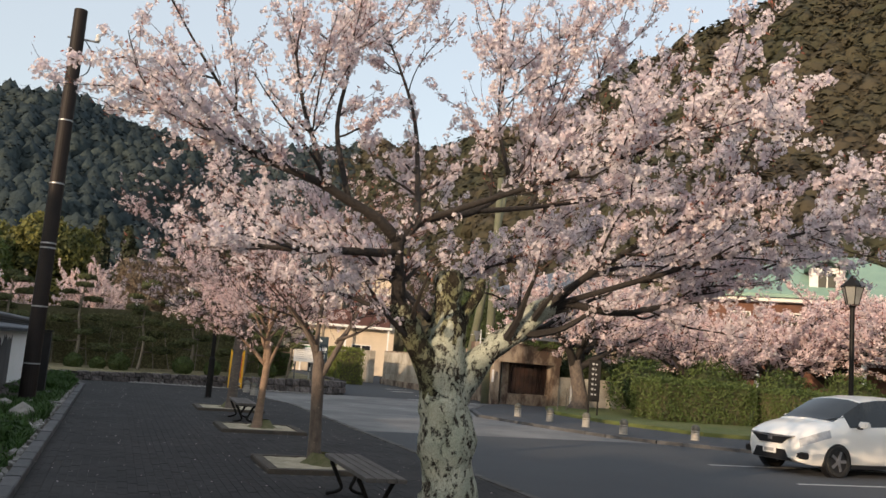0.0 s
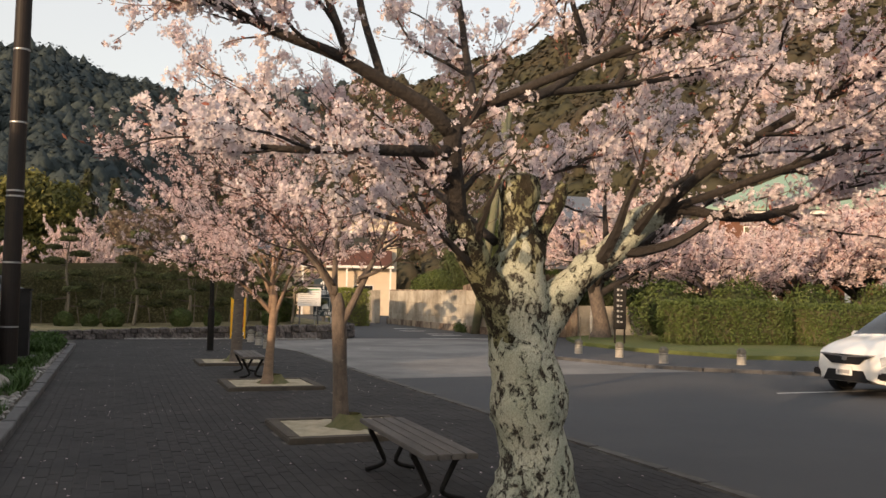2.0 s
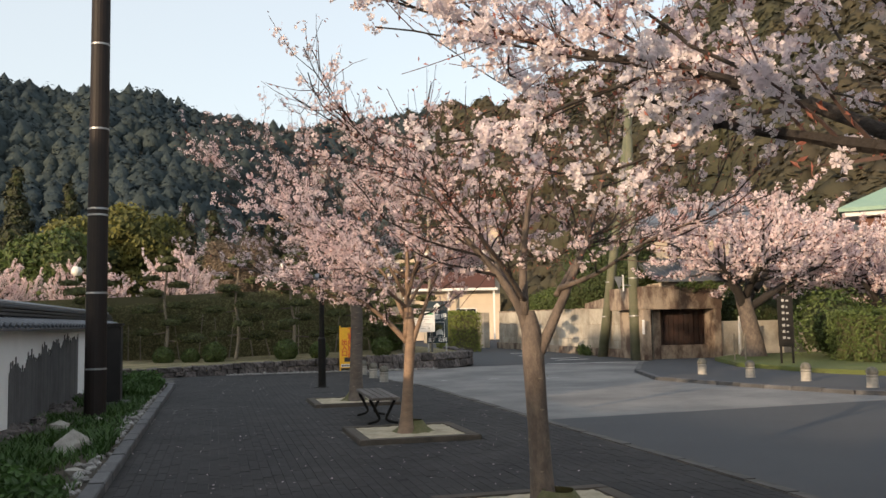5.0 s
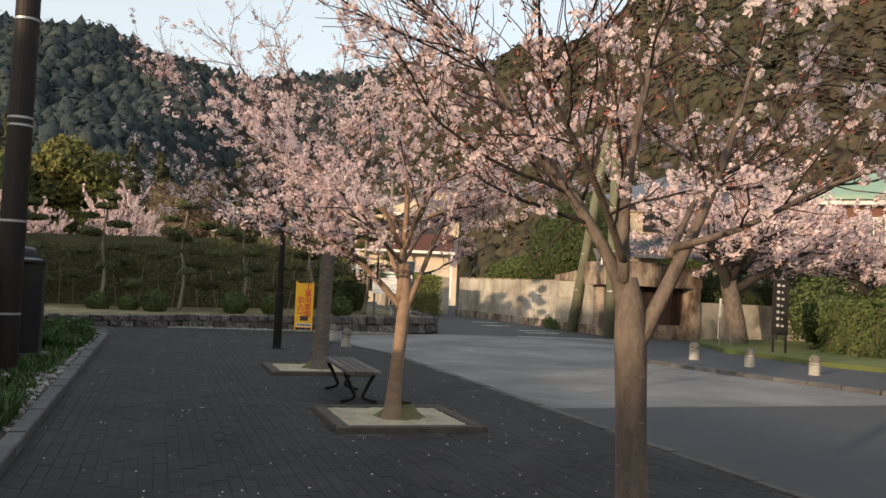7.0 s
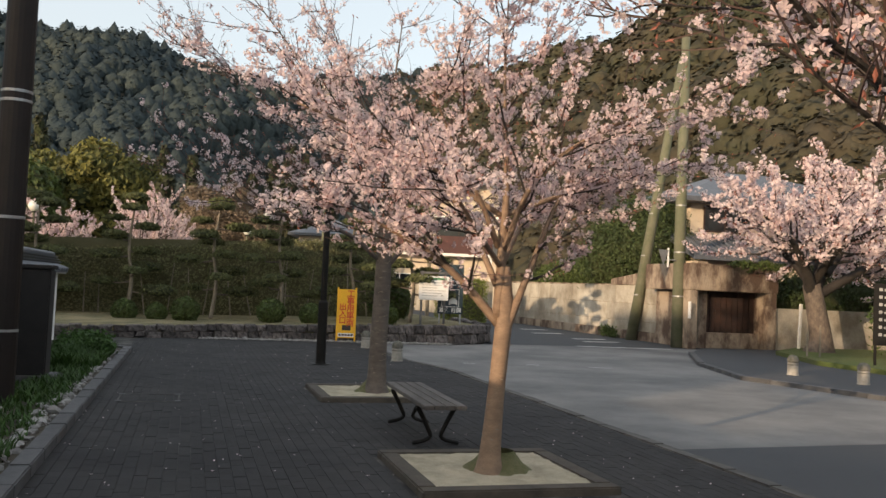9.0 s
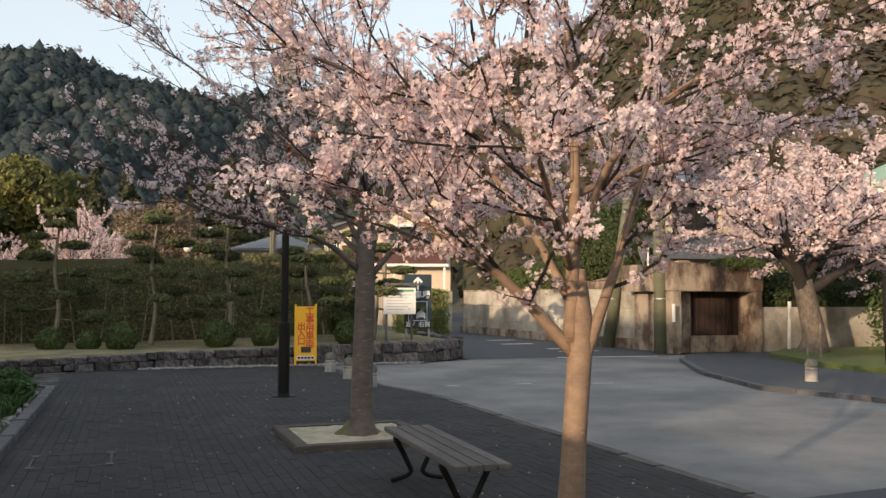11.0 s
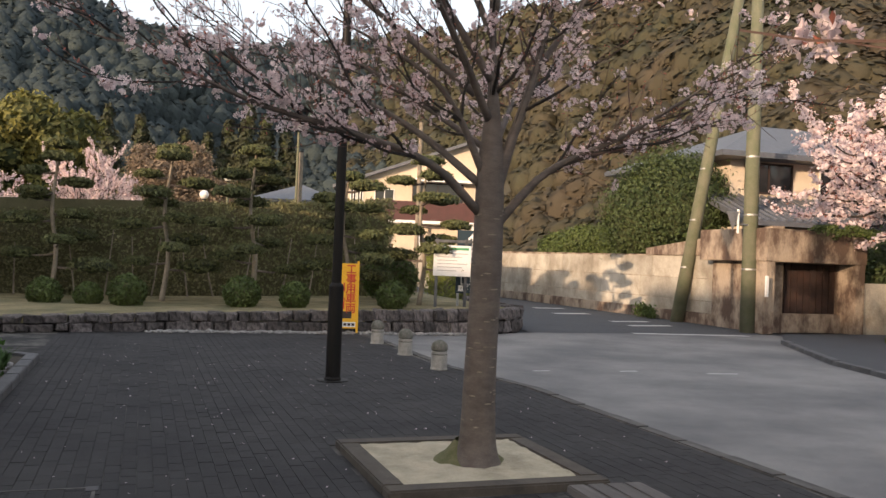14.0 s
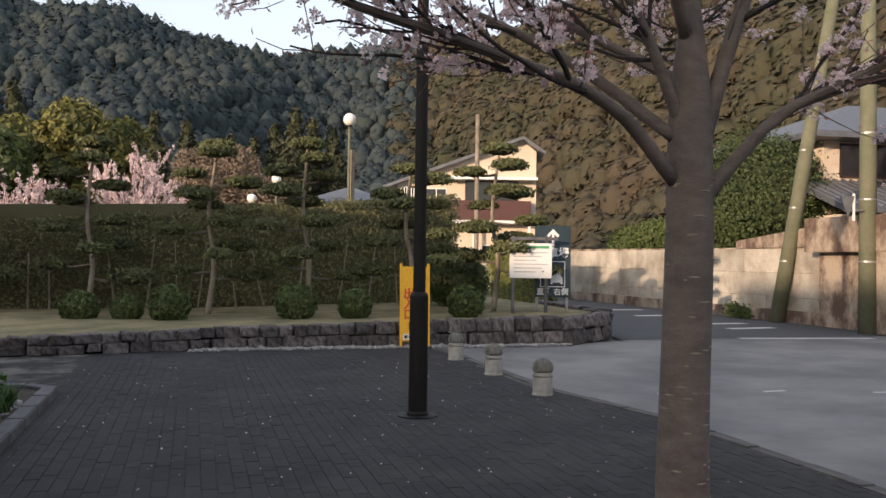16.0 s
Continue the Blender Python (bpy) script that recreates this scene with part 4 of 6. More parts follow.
# ---- the hills ----


def ridge(az):
    """Elevation of the skyline and its distance, by bearing clockwise from +y (degrees)."""
    az = (az + 180) % 360 - 180
    e = np.interp(az, [-180, -150, -120, -60, -14, -9, -5, -2, 0, 3, 6, 10, 17, 20, 23, 26, 28, 32, 35, 39, 50, 70, 110, 150, 180], [4, 4, 6, 12, 14.1, 13.3, 13.7, 12.9, 12.3, 12.0, 12.1, 12.5, 13.4, 13.7, 14.7, 15.8, 16.9, 19.2, 20.5, 22.7, 25.0, 24, 13, 5, 4])
    d = np.interp(az, [-180, -60, -12, 0, 8, 14, 22, 34, 60, 110, 180], [500, 400, 330, 330, 420, 420, 260, 200, 190, 260, 500])
    return e, d


def hill_height(x, y):
    az = np.degrees(np.arctan2(x, y))
    r = np.hypot(x, y)
    e, d = ridge(az)
    top = 1.5 + d * np.tan(np.radians(e))
    start = d * 0.3 + 12
    t = np.clip((r - start) / (d - start), 0, 1)
    h = top * (t * 0.75 + 0.25 * t * t)
    return np.where(r > d, top - (r - d) * 0.3, h)


def hill_surface(x, y):
    """The hill face with its spurs and hollows, at one place."""
    z = float(hill_height(np.array(x), np.array(y)))
    r = math.hypot(x, y)
    d = float(ridge(math.degrees(math.atan2(x, y)))[1])
    t = min(1, max(0, (r - d * 0.3 - 12) / (d * 0.7 - 12)))
    spur = 1 - 2 * abs(noise.noise(Vector((x / 62, y / 105, 4.0))))
    z += (spur - 0.45) * 26 * t * (1 - t) * 2
    return z - 0.5 + noise.fractal(Vector((x / 45, y / 45, 0)), 1.0, 2.0, 4) * 5 * min(1, max(0, z / 30))


def hills():
    az = np.radians(np.arange(-180, 180, 1.5))
    f = np.linspace(0, 1.5, 46)
    vs, n = [], len(f)
    for a in az:
        d = float(ridge(np.degrees(a))[1])
        r = d * 0.3 + 8 + f * (d * 0.7)
        x, y = r * math.sin(a), r * math.cos(a)
        for i in range(n):
            vs.append((x[i], y[i], hill_surface(x[i], y[i])))
    m = len(az)
    fs = [(i * n + j, ((i + 1) % m) * n + j, ((i + 1) % m) * n + j + 1, i * n + j + 1) for i in range(m) for j in range(n - 1)]
    ob = setting("hill", (vs, fs), HILL, "steep wooded hills closing the valley", "hill")
    ob.data.shade_smooth()


hills()


def forest(name, az0, az1, count, size, material, label, seed, tall=0.8, dense=44):
    """Tree crowns standing on the hill faces, as one uncounted wood."""
    rng = np.random.default_rng(seed)
    rows = []
    for i in range(count):
        a = rng.uniform(az0, az1)
        d = float(ridge(a)[1])
        r = d * math.sqrt(rng.uniform(0.15, 1.06))
        x, y = r * math.sin(radians(a)), r * math.cos(radians(a))
        z = hill_surface(x, y)
        s = size * rng.uniform(0.6, 1.4) * (0.5 + 0.5 * r / 200)
        rows.append((x, y, z + s * 0.3, s, s, s * tall * rng.uniform(0.8, 1.6)))
    bm = bmesh.new()
    bmesh.ops.create_icosphere(bm, subdivisions=1, radius=0.92)
    base = np.array([v.co[:] for v in bm.verts])
    tri = np.array([[v.index for v in q.verts] for q in bm.faces])
    bm.free()
    rows = np.array(rows)
    v = base[None] * (1 + 0.11 * rng.normal(size=(len(rows), len(base), 1))) * rows[:, None, 3:] + rows[:, None, :3]
    f = tri[None] + len(base) * np.arange(len(rows))[:, None, None]
    # sprays of foliage over each crown
    per = dense
    d = unit(rng.normal(size=(len(rows), per, 3)) + np.array([0, 0, 0.35]))
    c = (d * rng.uniform(0.86, 1.06, (len(rows), per, 1)) * rows[:, None, 3:] + rows[:, None, :3]).reshape(-1, 3)
    n = unit(d.reshape(-1, 3) + np.array([0, 0, 0.5]) + 0.12 * rng.normal(size=(len(c), 3)))
    size_all = np.repeat(rows[:, 3], per) * 0.16 * rng.uniform(0.6, 1.4, len(c))
    a = unit(np.cross(n, rng.normal(size=(len(c), 3)))) * size_all[:, None]
    b = np.cross(n, a) * 0.8
    q = np.stack([c - a, c + b + n * size_all[:, None] * 0.1, c + a * 1.2, c - b], 1).reshape(-1, 3)
    k = v.shape[0] * v.shape[1]
    ob = part(name, (v.reshape(-1, 3).tolist() + q.tolist(), f.reshape(-1, 3).tolist() + (np.arange(len(q)).reshape(-1, 4) + k).tolist()), material)
    ob.data.shade_smooth()
    return tagged(ob, label, "forest", kind="stuff")


forest("forest", -20, 14, 5200, 2.1, FOREST_L, "evergreen forest on the far hill, haze and shade put into its colour", 5, 1.3, 26)
forest("forest", 12, 52, 6000, 2.5, FOREST_R, "olive and brown mixed forest on the near hill", 6, 0.9, 40)

# ---- garden behind the stone wall ----
rng = np.random.default_rng(7)


def hedge(name, x0, x1, y0, y1, z0, z1, count, size, material, label, bare=0.0):
    ob = thing(name, pose((x0 + x1) / 2, (y0 + y1) / 2, z0), label, "hedge")
    w, d, h = (x1 - x0) / 2, (y1 - y0) / 2, z1 - z0
    part("hedge_core", boxed(-w + 0.1, w - 0.1, -d + 0.1, d - 0.1, 0, h - 0.1, 0.08), HEDGE_CORE, ob)
    area = np.array([2 * w * h, 2 * w * h, 2 * d * h, 2 * d * h, 4 * w * d])
    side = rng.choice(5, count, p=area / area.sum())
    u, v = rng.uniform(-1, 1, count), rng.uniform(0, 1, count)
    nrm = np.array([[0, -1, 0], [0, 1, 0], [-1, 0, 0], [1, 0, 0], [0, 0, 1.0]])[side]
    c = np.stack([np.where(side < 2, u * w, np.where(side == 2, -w, np.where(side == 3, w, u * w))),
                  np.where(side == 0, -d, np.where(side == 1, d, np.where(side == 4, (v * 2 - 1) * d, u * d))),
                  np.where(side == 4, h, v * h)], 1)
    for i in range(count):
        c[i] += nrm[i] * 0.1 * noise.noise(Vector(c[i] * 1.3 + np.array([x0, y0, 0])))
    c += nrm * rng.normal(size=(count, 1)) * 0.04
    part("foliage", leaves(c, unit(nrm + 0.8 * rng.normal(size=(count, 3))), size, rng), material, ob)["kind"] = "stuff"
    return ob


tall = hedge("tall_hedge", -16, 6.8, 38.2, 39.6, 0.15, 2.45, 52000, 0.045, HEDGE_DRY, "tall clipped brownish-green hedge at the back of the garden")
for child in tall.children:
    for v in child.data.vertices:
        if v.co.z > 0.3:
            v.co.z *= 1 + 0.035 * min(6.8, max(-3, v.co.x - 4.6))
hedge("clipped_hedge", 17.3, 21.2, 24.9, 26.8, 0.16, 1.52, 12000, 0.05, HEDGE, "clipped green box hedge on the island lawn")
hedge("clipped_hedge", 21.6, 26.5, 23.6, 25.6, 0.16, 1.45, 12000, 0.05, HEDGE, "clipped green box hedge on the island lawn")


def round_shrub(x, y, z, r, label="clipped round shrub in the dry garden grass"):
    ob = thing("round_shrub", pose(x, y, z), label, "shrub", "round garden shrubs")
    part("foliage", shell_leaves([(0, 0, r * 0.85, r, r, r * 0.95)], int(2600 * r / 0.4), 0.045, rng, 0.06, low=-0.8), BUSH, ob)["kind"] = "stuff"
    bm = bmesh.new()
    bmesh.ops.create_icosphere(bm, subdivisions=3, radius=r * 0.93, matrix=pose(0, 0, r * 0.85))
    part("shrub_core", bm, HEDGE_CORE, ob)
    return ob


for x, y, r in ((-1.45, 35.0, 0.31), (-0.6, 34.8, 0.26), (0.15, 34.5, 0.35), (2.4, 34.0, 0.35), (3.45, 33.7, 0.29), (5.4, 33.1, 0.31), (6.3, 36.5, 0.65)):
    round_shrub(x, y, garden_z(x) - 0.02, r)


def topiary(x, y, z, h, seed, lean=0.0):
    """A cloud-pruned pine: bent trunk, side arms, flat needle pads."""
    r = np.random.default_rng(seed)
    ob = thing("topiary_pine", pose(x, y, z), "cloud-pruned pine with flat green pads and pale trunk", "tree", "cloud-pruned pines")
    trunk = spline([(0, 0, -0.05, 0.065), (lean * 0.4 + 0.05, 0, h * 0.3, 0.048), (lean * 0.5 - 0.08, 0.05, h * 0.6, 0.04), (lean, 0, h, 0.025)], 0.15)
    part("trunk", tube(trunk, 8, 0.08, r), STEMBARK, ob).data.shade_smooth()
    pads = [(*trunk[-1, :3], 0.34)]
    for i in range(11):
        u = 0.25 + 0.68 * i / 10
        j = int(u * (len(trunk) - 1))
        a = i * 2.4 + r.uniform(-0.5, 0.5)
        reach = r.uniform(0.5, 0.95) * (1.25 - 0.6 * u)
        e = trunk[j, :3] + np.array([math.cos(a) * reach, math.sin(a) * reach, r.uniform(-0.05, 0.15)])
        part("arm", tube(spline([(*trunk[j, :3], 0.03), (*(0.5 * (trunk[j, :3] + e) + np.array([0, 0, -0.05])), 0.022), (*e, 0.012)], 0.15), 5), BARK, ob)
        pads.append((*e, r.uniform(0.31, 0.47) * (1.15 - 0.35 * u)))
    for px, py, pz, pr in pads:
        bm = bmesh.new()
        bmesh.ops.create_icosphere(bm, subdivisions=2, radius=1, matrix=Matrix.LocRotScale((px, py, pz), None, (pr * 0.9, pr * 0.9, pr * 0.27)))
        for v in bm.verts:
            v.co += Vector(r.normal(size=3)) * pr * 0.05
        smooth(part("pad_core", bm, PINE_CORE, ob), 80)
        part("needle_pad", shell_leaves([(px, py, pz, pr, pr, pr * 0.36)], 520, 0.05, r, 0.1, 0.45, low=-0.5), PINE, ob)["kind"] = "stuff"
    return ob


for i, (x, y, h, lean) in enumerate(((-1.5, 36.7, 3.5, 0.1), (0.85, 36.0, 3.4, 0.15), (2.75, 35.4, 3.4, 0.0), (4.75, 34.8, 2.85, 0.0), (6.4, 34.4, 3.25, 0.1), (-4, 37, 3.4, 0))):
    topiary(x, y, garden_z(x), h, 40 + i, lean)


def leafy_tree(name, x, y, z, blobs, count, size, material, label, trunk_h, trunk_r=0.25, seed=1, core=True):
    r = np.random.default_rng(seed)
    ob = thing(name, pose(x, y, z), label, "tree")
    part("trunk", tube(spline([(0, 0, -0.1, trunk_r * 1.3), (0.1, 0, trunk_h * 0.5, trunk_r), (0, 0, trunk_h, trunk_r * 0.6)], 0.4), 9, 0.06, r), BARK, ob).data.shade_smooth()
    part("crown", shell_leaves(blobs, count, size, r, 0.14, low=-0.7), material, ob)["kind"] = "stuff"
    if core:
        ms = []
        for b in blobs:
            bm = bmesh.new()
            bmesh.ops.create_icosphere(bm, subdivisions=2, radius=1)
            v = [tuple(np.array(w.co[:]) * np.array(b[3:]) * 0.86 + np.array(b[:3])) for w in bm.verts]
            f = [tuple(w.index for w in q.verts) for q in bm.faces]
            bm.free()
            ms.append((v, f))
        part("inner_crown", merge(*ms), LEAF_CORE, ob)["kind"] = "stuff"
    return ob


def cloud(r, n, spread, size, z0, flat=0.8):
    """Ellipsoids heaped into an uneven crown."""
    out = []
    for i in range(n):
        d = unit(r.normal(size=3)) * r.uniform(0.3, 1.0)
        s = size * r.uniform(0.6, 1.2)
        out.append((d[0] * spread[0], d[1] * spread[1], z0 + d[2] * spread[2], s, s, s * flat))
    return out


r9 = np.random.default_rng(9)
leafy_tree("camphor_tree", -6.0, 72, 0, cloud(r9, 34, (3.6, 2.8, 3.2), 1.5, 6.9), 18000, 0.2, CAMPHOR, "tall yellow-green camphor tree beyond the hedge", 8, 0.5, 3)
leafy_tree("camphor_tree", -10.5, 68, 0, cloud(r9, 20, (3.2, 2.6, 2.6), 1.5, 5.2), 10000, 0.2, BUSH, "dark broadleaf tree beyond the hedge", 6, 0.5, 4)
leafy_tree("camphor_tree", -9.6, 73, 0, cloud(r9, 22, (3.0, 2.6, 2.6), 1.5, 6.0), 12000, 0.2, CAMPHOR, "yellow-green camphor tree beyond the hedge", 6, 0.5, 13)
leafy_tree("bare_tree", 2.0, 66, 0, cloud(r9, 34, (3.3, 2.0, 2.2), 1.0, 4.8), 26000, 0.085, BARE, "brown leafless tree beyond the hedge", 4, 0.3, 5, core=False)
leafy_tree("evergreen_tree", 17.3, 41, 0, [(0, 0, 3.3, 2.0, 1.8, 1.9), (-0.8, 0, 2.9, 1.4, 1.4, 1.6), (1.1, 0.2, 3.1, 1.5, 1.4, 1.7), (0.2, 0, 4.1, 1.5, 1.4, 1.2)], 26000, 0.06, EVERGREEN, "large rounded evergreen tree behind the concrete wall", 2.5, 0.2, 6)
leafy_tree("evergreen_shrub", 16.2, 44.5, 0.15, [(0, 0, 2.0, 0.9, 1.3, 0.7), (-0.2, 1.8, 1.9, 0.7, 1.0, 0.6), (0.2, -1.4, 2.0, 0.7, 0.9, 0.6)], 14000, 0.06, BUSH, "green shrubs leaning over the concrete wall", 1.5, 0.1, 7)
for x, y, s in ((19.6, 33.9, 1.3), (22.4, 33.9, 1.4), (25.2, 33.9, 1.3)):
    leafy_tree("evergreen_shrub", x, y, 0, [(0, 0, 1.5, 1.3 * s, 0.7, 0.8 * s), (0.9, 0.1, 1.1, 0.9, 0.6, 0.85), (-0.8, 0, 1.3, 0.9, 0.6, 0.8)], 4500, 0.07, EVERGREEN, "dark evergreen shrub behind the low concrete wall", 1.0, 0.08, int(x))
for x, y, s in ((18.6, 28.2, 1.0), (21.5, 27.8, 1.15), (24.5, 27.4, 1.0), (27.5, 26.8, 1.1)):
    leafy_tree("evergreen_shrub", x, y, 0.1, [(0, 0, 1.0, 1.2 * s, 0.9, 1.0 * s), (0.9, 0.2, 0.8, 0.9, 0.8, 0.85)], 3500, 0.07, BUSH, "dark evergreen shrub behind the clipped hedge", 0.8, 0.08, int(x))
for i, (x, y, h) in enumerate(((-3, 95, 13), (0, 92, 12), (3.5, 96, 11.5), (7.5, 98, 13), (9, 95, 14), (11, 99, 14), (12.8, 97, 13), (-13, 90, 14), (-17, 88, 15), (5.5, 100, 12))):
    rr = np.random.default_rng(60 + i)
    layers = [(rr.normal() * 0.2, rr.normal() * 0.2, h * (0.2 + 0.78 * k / 9), (1.0 - k / 10.5) * h * 0.15 + 0.2, (1.0 - k / 10.5) * h * 0.15 + 0.2, h * 0.07) for k in range(10)]
    leafy_tree("cedar_tree", x, y, 0, layers, 3500, 0.28, CEDAR, "dark conical cedar at the foot of the hill", h * 0.5, 0.25, 70 + i)
for x, y, a, s in ((-1.85, 57, 40, 0.62), (-6.6, 55, 150, 0.62), (-10.5, 56, 250, 0.6)):
    c = copy_thing(far_cherry, pose(x, y, 0.3, 0, 0, a))
    c.scale = (s, s, 0.98 if x > -3 else 0.8)
    c["label"] = "low cherry tree in pale blossom beyond the tall hedge"

# ---- street furniture ----
LAMP_TOP = 4.68


def lantern_head(ob, z):
    """A six-sided glazed lantern on a post's top."""
    part("lantern_glass", lathe([(0.14, z + 0.07), (0.25, z + 0.5)], 6), LANTERN, ob, "frosted glass lantern panes")
    for i in range(6):
        a = i * math.pi / 3
        part("glazing_bar", tube([(0.145 * math.cos(a), 0.145 * math.sin(a), z + 0.05, 0.012), (0.26 * math.cos(a), 0.26 * math.sin(a), z + 0.51, 0.012)], 6), IRON, ob)
    part("lantern_roof", lathe([(0.3, z + 0.5), (0.28, z + 0.54), (0.1, z + 0.7), (0.03, z + 0.8)], 6), IRON, ob)


lamp = thing("street_lamp", pose(2.58, 25.7, 0), "tall black iron lamp post with a glazed lantern", "street lamp")
part("base_sleeve", lathe([(0.1, 0), (0.1, 0.03), (0.088, 0.05), (0.086, 1.11), (0.075, 1.135), (0.06, 1.15)], 20), IRON, lamp)
part("pole", lathe([(0.058, 1.08), (0.056, 3.5), (0.05, LAMP_TOP), (0.11, LAMP_TOP + 0.04)], 16), IRON, lamp)
lantern_head(lamp, LAMP_TOP)
part("base_plate", lathe([(0.19, 0), (0.19, 0.012), (0.14, 0.016)], 20), IRON, lamp)

pole = thing("utility_pole", pose(-1.65, 20.2, 0.05), "dark brown wrapped utility pole with steel bands", "utility pole")
part("pole", lathe([(0.17, -0.1), (0.16, 2), (0.14, 8.55)], 20), POLEWRAP, pole)
for z in (0.75, 1.95, 3.2, 3.3, 4.6, 6.0):
    part("band", lathe([(0.165 - z * 0.003, z), (0.17 - z * 0.003, z + 0.005), (0.17 - z * 0.003, z + 0.03), (0.165 - z * 0.003, z + 0.035)], 20), STEEL, pole, "steel band")
part("cross_bracket", tube([(-0.2, 0, 7.9, 0.025), (0.45, 0, 7.9, 0.025)], 8), STEEL, pole)
part("insulator", moved(lathe([(0.05, 0), (0.06, 0.05), (0.04, 0.08), (0.055, 0.13), (0.02, 0.17)], 12), pose(0.42, 0, 7.92)), WHITE, pole, "white porcelain insulator")
part("cable_loop", tube(spline([(0.16, 0, 7.9, 0.012), (0.34, 0.02, 7.6, 0.012), (0.3, 0.02, 7.2, 0.012), (0.15, 0, 7.05, 0.012)], 0.06), 6), IRON, pole)
post = thing("dark_post", pose(-1.68, 22.3, 0.05), "square dark timber post beside the utility pole", "post")
part("post_body", boxed(-0.21, 0.21, -0.2, 0.2, -0.1, 1.44, 0.015), CHARRED, post)
part("post_cap", boxed(-0.235, 0.235, -0.23, 0.23, 1.442, 1.49, 0.01), CHARRED, post)
part("footing", boxed(-0.3, 0.36, -0.3, 0.3, -0.1, 0.08, 0.01), KERB, post)


def leaning_pole(x, y, top, h, label):
    ob = thing("utility_pole", pose(x, y, 0), label, "utility pole", "concrete poles by the gate")
    part("pole", tube([(0, 0, -0.1, 0.19), (top[0] * 0.5, top[1] * 0.5, h / 2, 0.165), (top[0], top[1], h, 0.13)], 16), MOSSPOLE, ob).data.shade_smooth()
    for k in (0.16, 0.3, 0.45):
        part("band", tube([(top[0] * k, top[1] * k, h * k, 0.195 - 0.06 * k), (top[0] * k, top[1] * k, h * k + 0.04, 0.195 - 0.06 * k)], 16), STEEL, ob, "steel band")
    return ob


leaning_pole(14.72, 36.5, (0.95, -1.2), 9.5, "mossy leaning concrete utility pole by the wall")
gate_pole = leaning_pole(14.42, 33.1, (0.05, 0.1), 9.5, "mossy concrete utility pole beside the garage gate")
part("bracket", tube([(-0.55, -0.05, 2.62, 0.02), (0.1, -0.05, 2.62, 0.02)], 8), STEEL, gate_pole)
part("bracket_post", tube([(-0.42, -0.05, 2.4, 0.03), (-0.42, -0.05, 2.98, 0.03)], 8), WHITE, gate_pole)
part("sign_plate", moved(prism([(-0.78, 2.92), (-0.6, 2.45), (-0.44, 2.92)], 0, 0.012), pose(0, -0.08, 0, 90, 0, 0)), STEEL, gate_pole, "bare metal back of a triangular sign")


def planter(x0, x1, y0, y1):
    ob = thing("tree_planter", pose((x0 + x1) / 2, (y0 + y1) / 2, 0), "square stone-edged tree planter filled with sand", "planter", "tree planters")
    w, d, e = (x1 - x0) / 2, (y1 - y0) / 2, 0.15
    part("edge_stone", boxed(-w, w, -d, -d + e, -0.03, 0.058, 0.012), KERB_DARK, ob)
    part("edge_stone", boxed(-w, w, d - e, d, -0.03, 0.058, 0.012), KERB_DARK, ob)
    part("edge_stone", boxed(-w, -w + e, -d + e + 0.004, d - e - 0.004, -0.03, 0.058, 0.012), KERB_DARK, ob)
    part("edge_stone", boxed(w - e, w, -d + e + 0.004, d - e - 0.004, -0.03, 0.058, 0.012), KERB_DARK, ob)
    n = 24
    vs = [(-w + e + (2 * w - 2 * e) * i / n, -d + e + (2 * d - 2 * e) * j / n, 0.046 + 0.016 * noise.noise(Vector((i * 0.5, j * 0.5, x0)))) for i in range(n + 1) for j in range(n + 1)]
    fs = [(i * (n + 1) + j, (i + 1) * (n + 1) + j, (i + 1) * (n + 1) + j + 1, i * (n + 1) + j + 1) for i in range(n) for j in range(n)]
    part("sand", (vs, fs), SAND, ob, "pale dry sand")
    n2 = 20
    mv = [(0.06 + r2 * math.cos(a) * (1 + 0.3 * noise.noise(Vector((math.cos(a), math.sin(a), y0)))), r2 * math.sin(a) * (1 + 0.3 * noise.noise(Vector((math.sin(a), math.cos(a), y1)))), z2) for r2, z2 in ((0.27, 0.046), (0.19, 0.1), (0.12, 0.19)) for a in [2 * math.pi * i / n2 for i in range(n2)]]
    smooth(part("moss_mound", (mv, [(j * n2 + i, j * n2 + (i + 1) % n2, (j + 1) * n2 + (i + 1) % n2, (j + 1) * n2 + i) for j in range(2) for i in range(n2)]), MOSS, ob, "mossy earth round the trunk"))
    return ob


KERB_DARK = mat("planter_edge_stone", (0.1, 0.085, 0.068), (0.05, 0.043, 0.036), 0.9, 5, 90, 0.5, 0.006)
for y in (11.68, 16.65, 21.5):
    planter(1.87, 3.4, y - 0.76, y + 0.76)


def bench(x, y, a):
    ob = thing("bench", pose(x, y, 0, 0, 0, a), "backless bench of weathered boards on bent iron legs", "bench", "walkway benches")
    for i in range(4):
        part("seat_board", boxed(-0.2 + 0.102 * i, -0.106 + 0.102 * i, -0.94, 0.94, 0.37, 0.41, 0.006), BOARD, ob)
    for s in (-0.6, 0.62):
        for side in (-1, 1):
            part("leg", tube(spline([(side * 0.18, s, 0.35, 0.024), (side * 0.13, s, 0.26, 0.023), (side * 0.075, s, 0.15, 0.022), (side * 0.05, s, 0.085, 0.021), (side * 0.1, s, 0.045, 0.02), (side * 0.22, s - 0.01, 0.02, 0.019)], 0.04), 8), IRON, ob)
        part("bracket", boxed(-0.2, 0.2, s - 0.025, s + 0.025, 0.343, 0.368, 0.004), IRON, ob)
    return ob


bench(2.45, 8.82, -1.5)
bench(2.55, 18.5, -2)


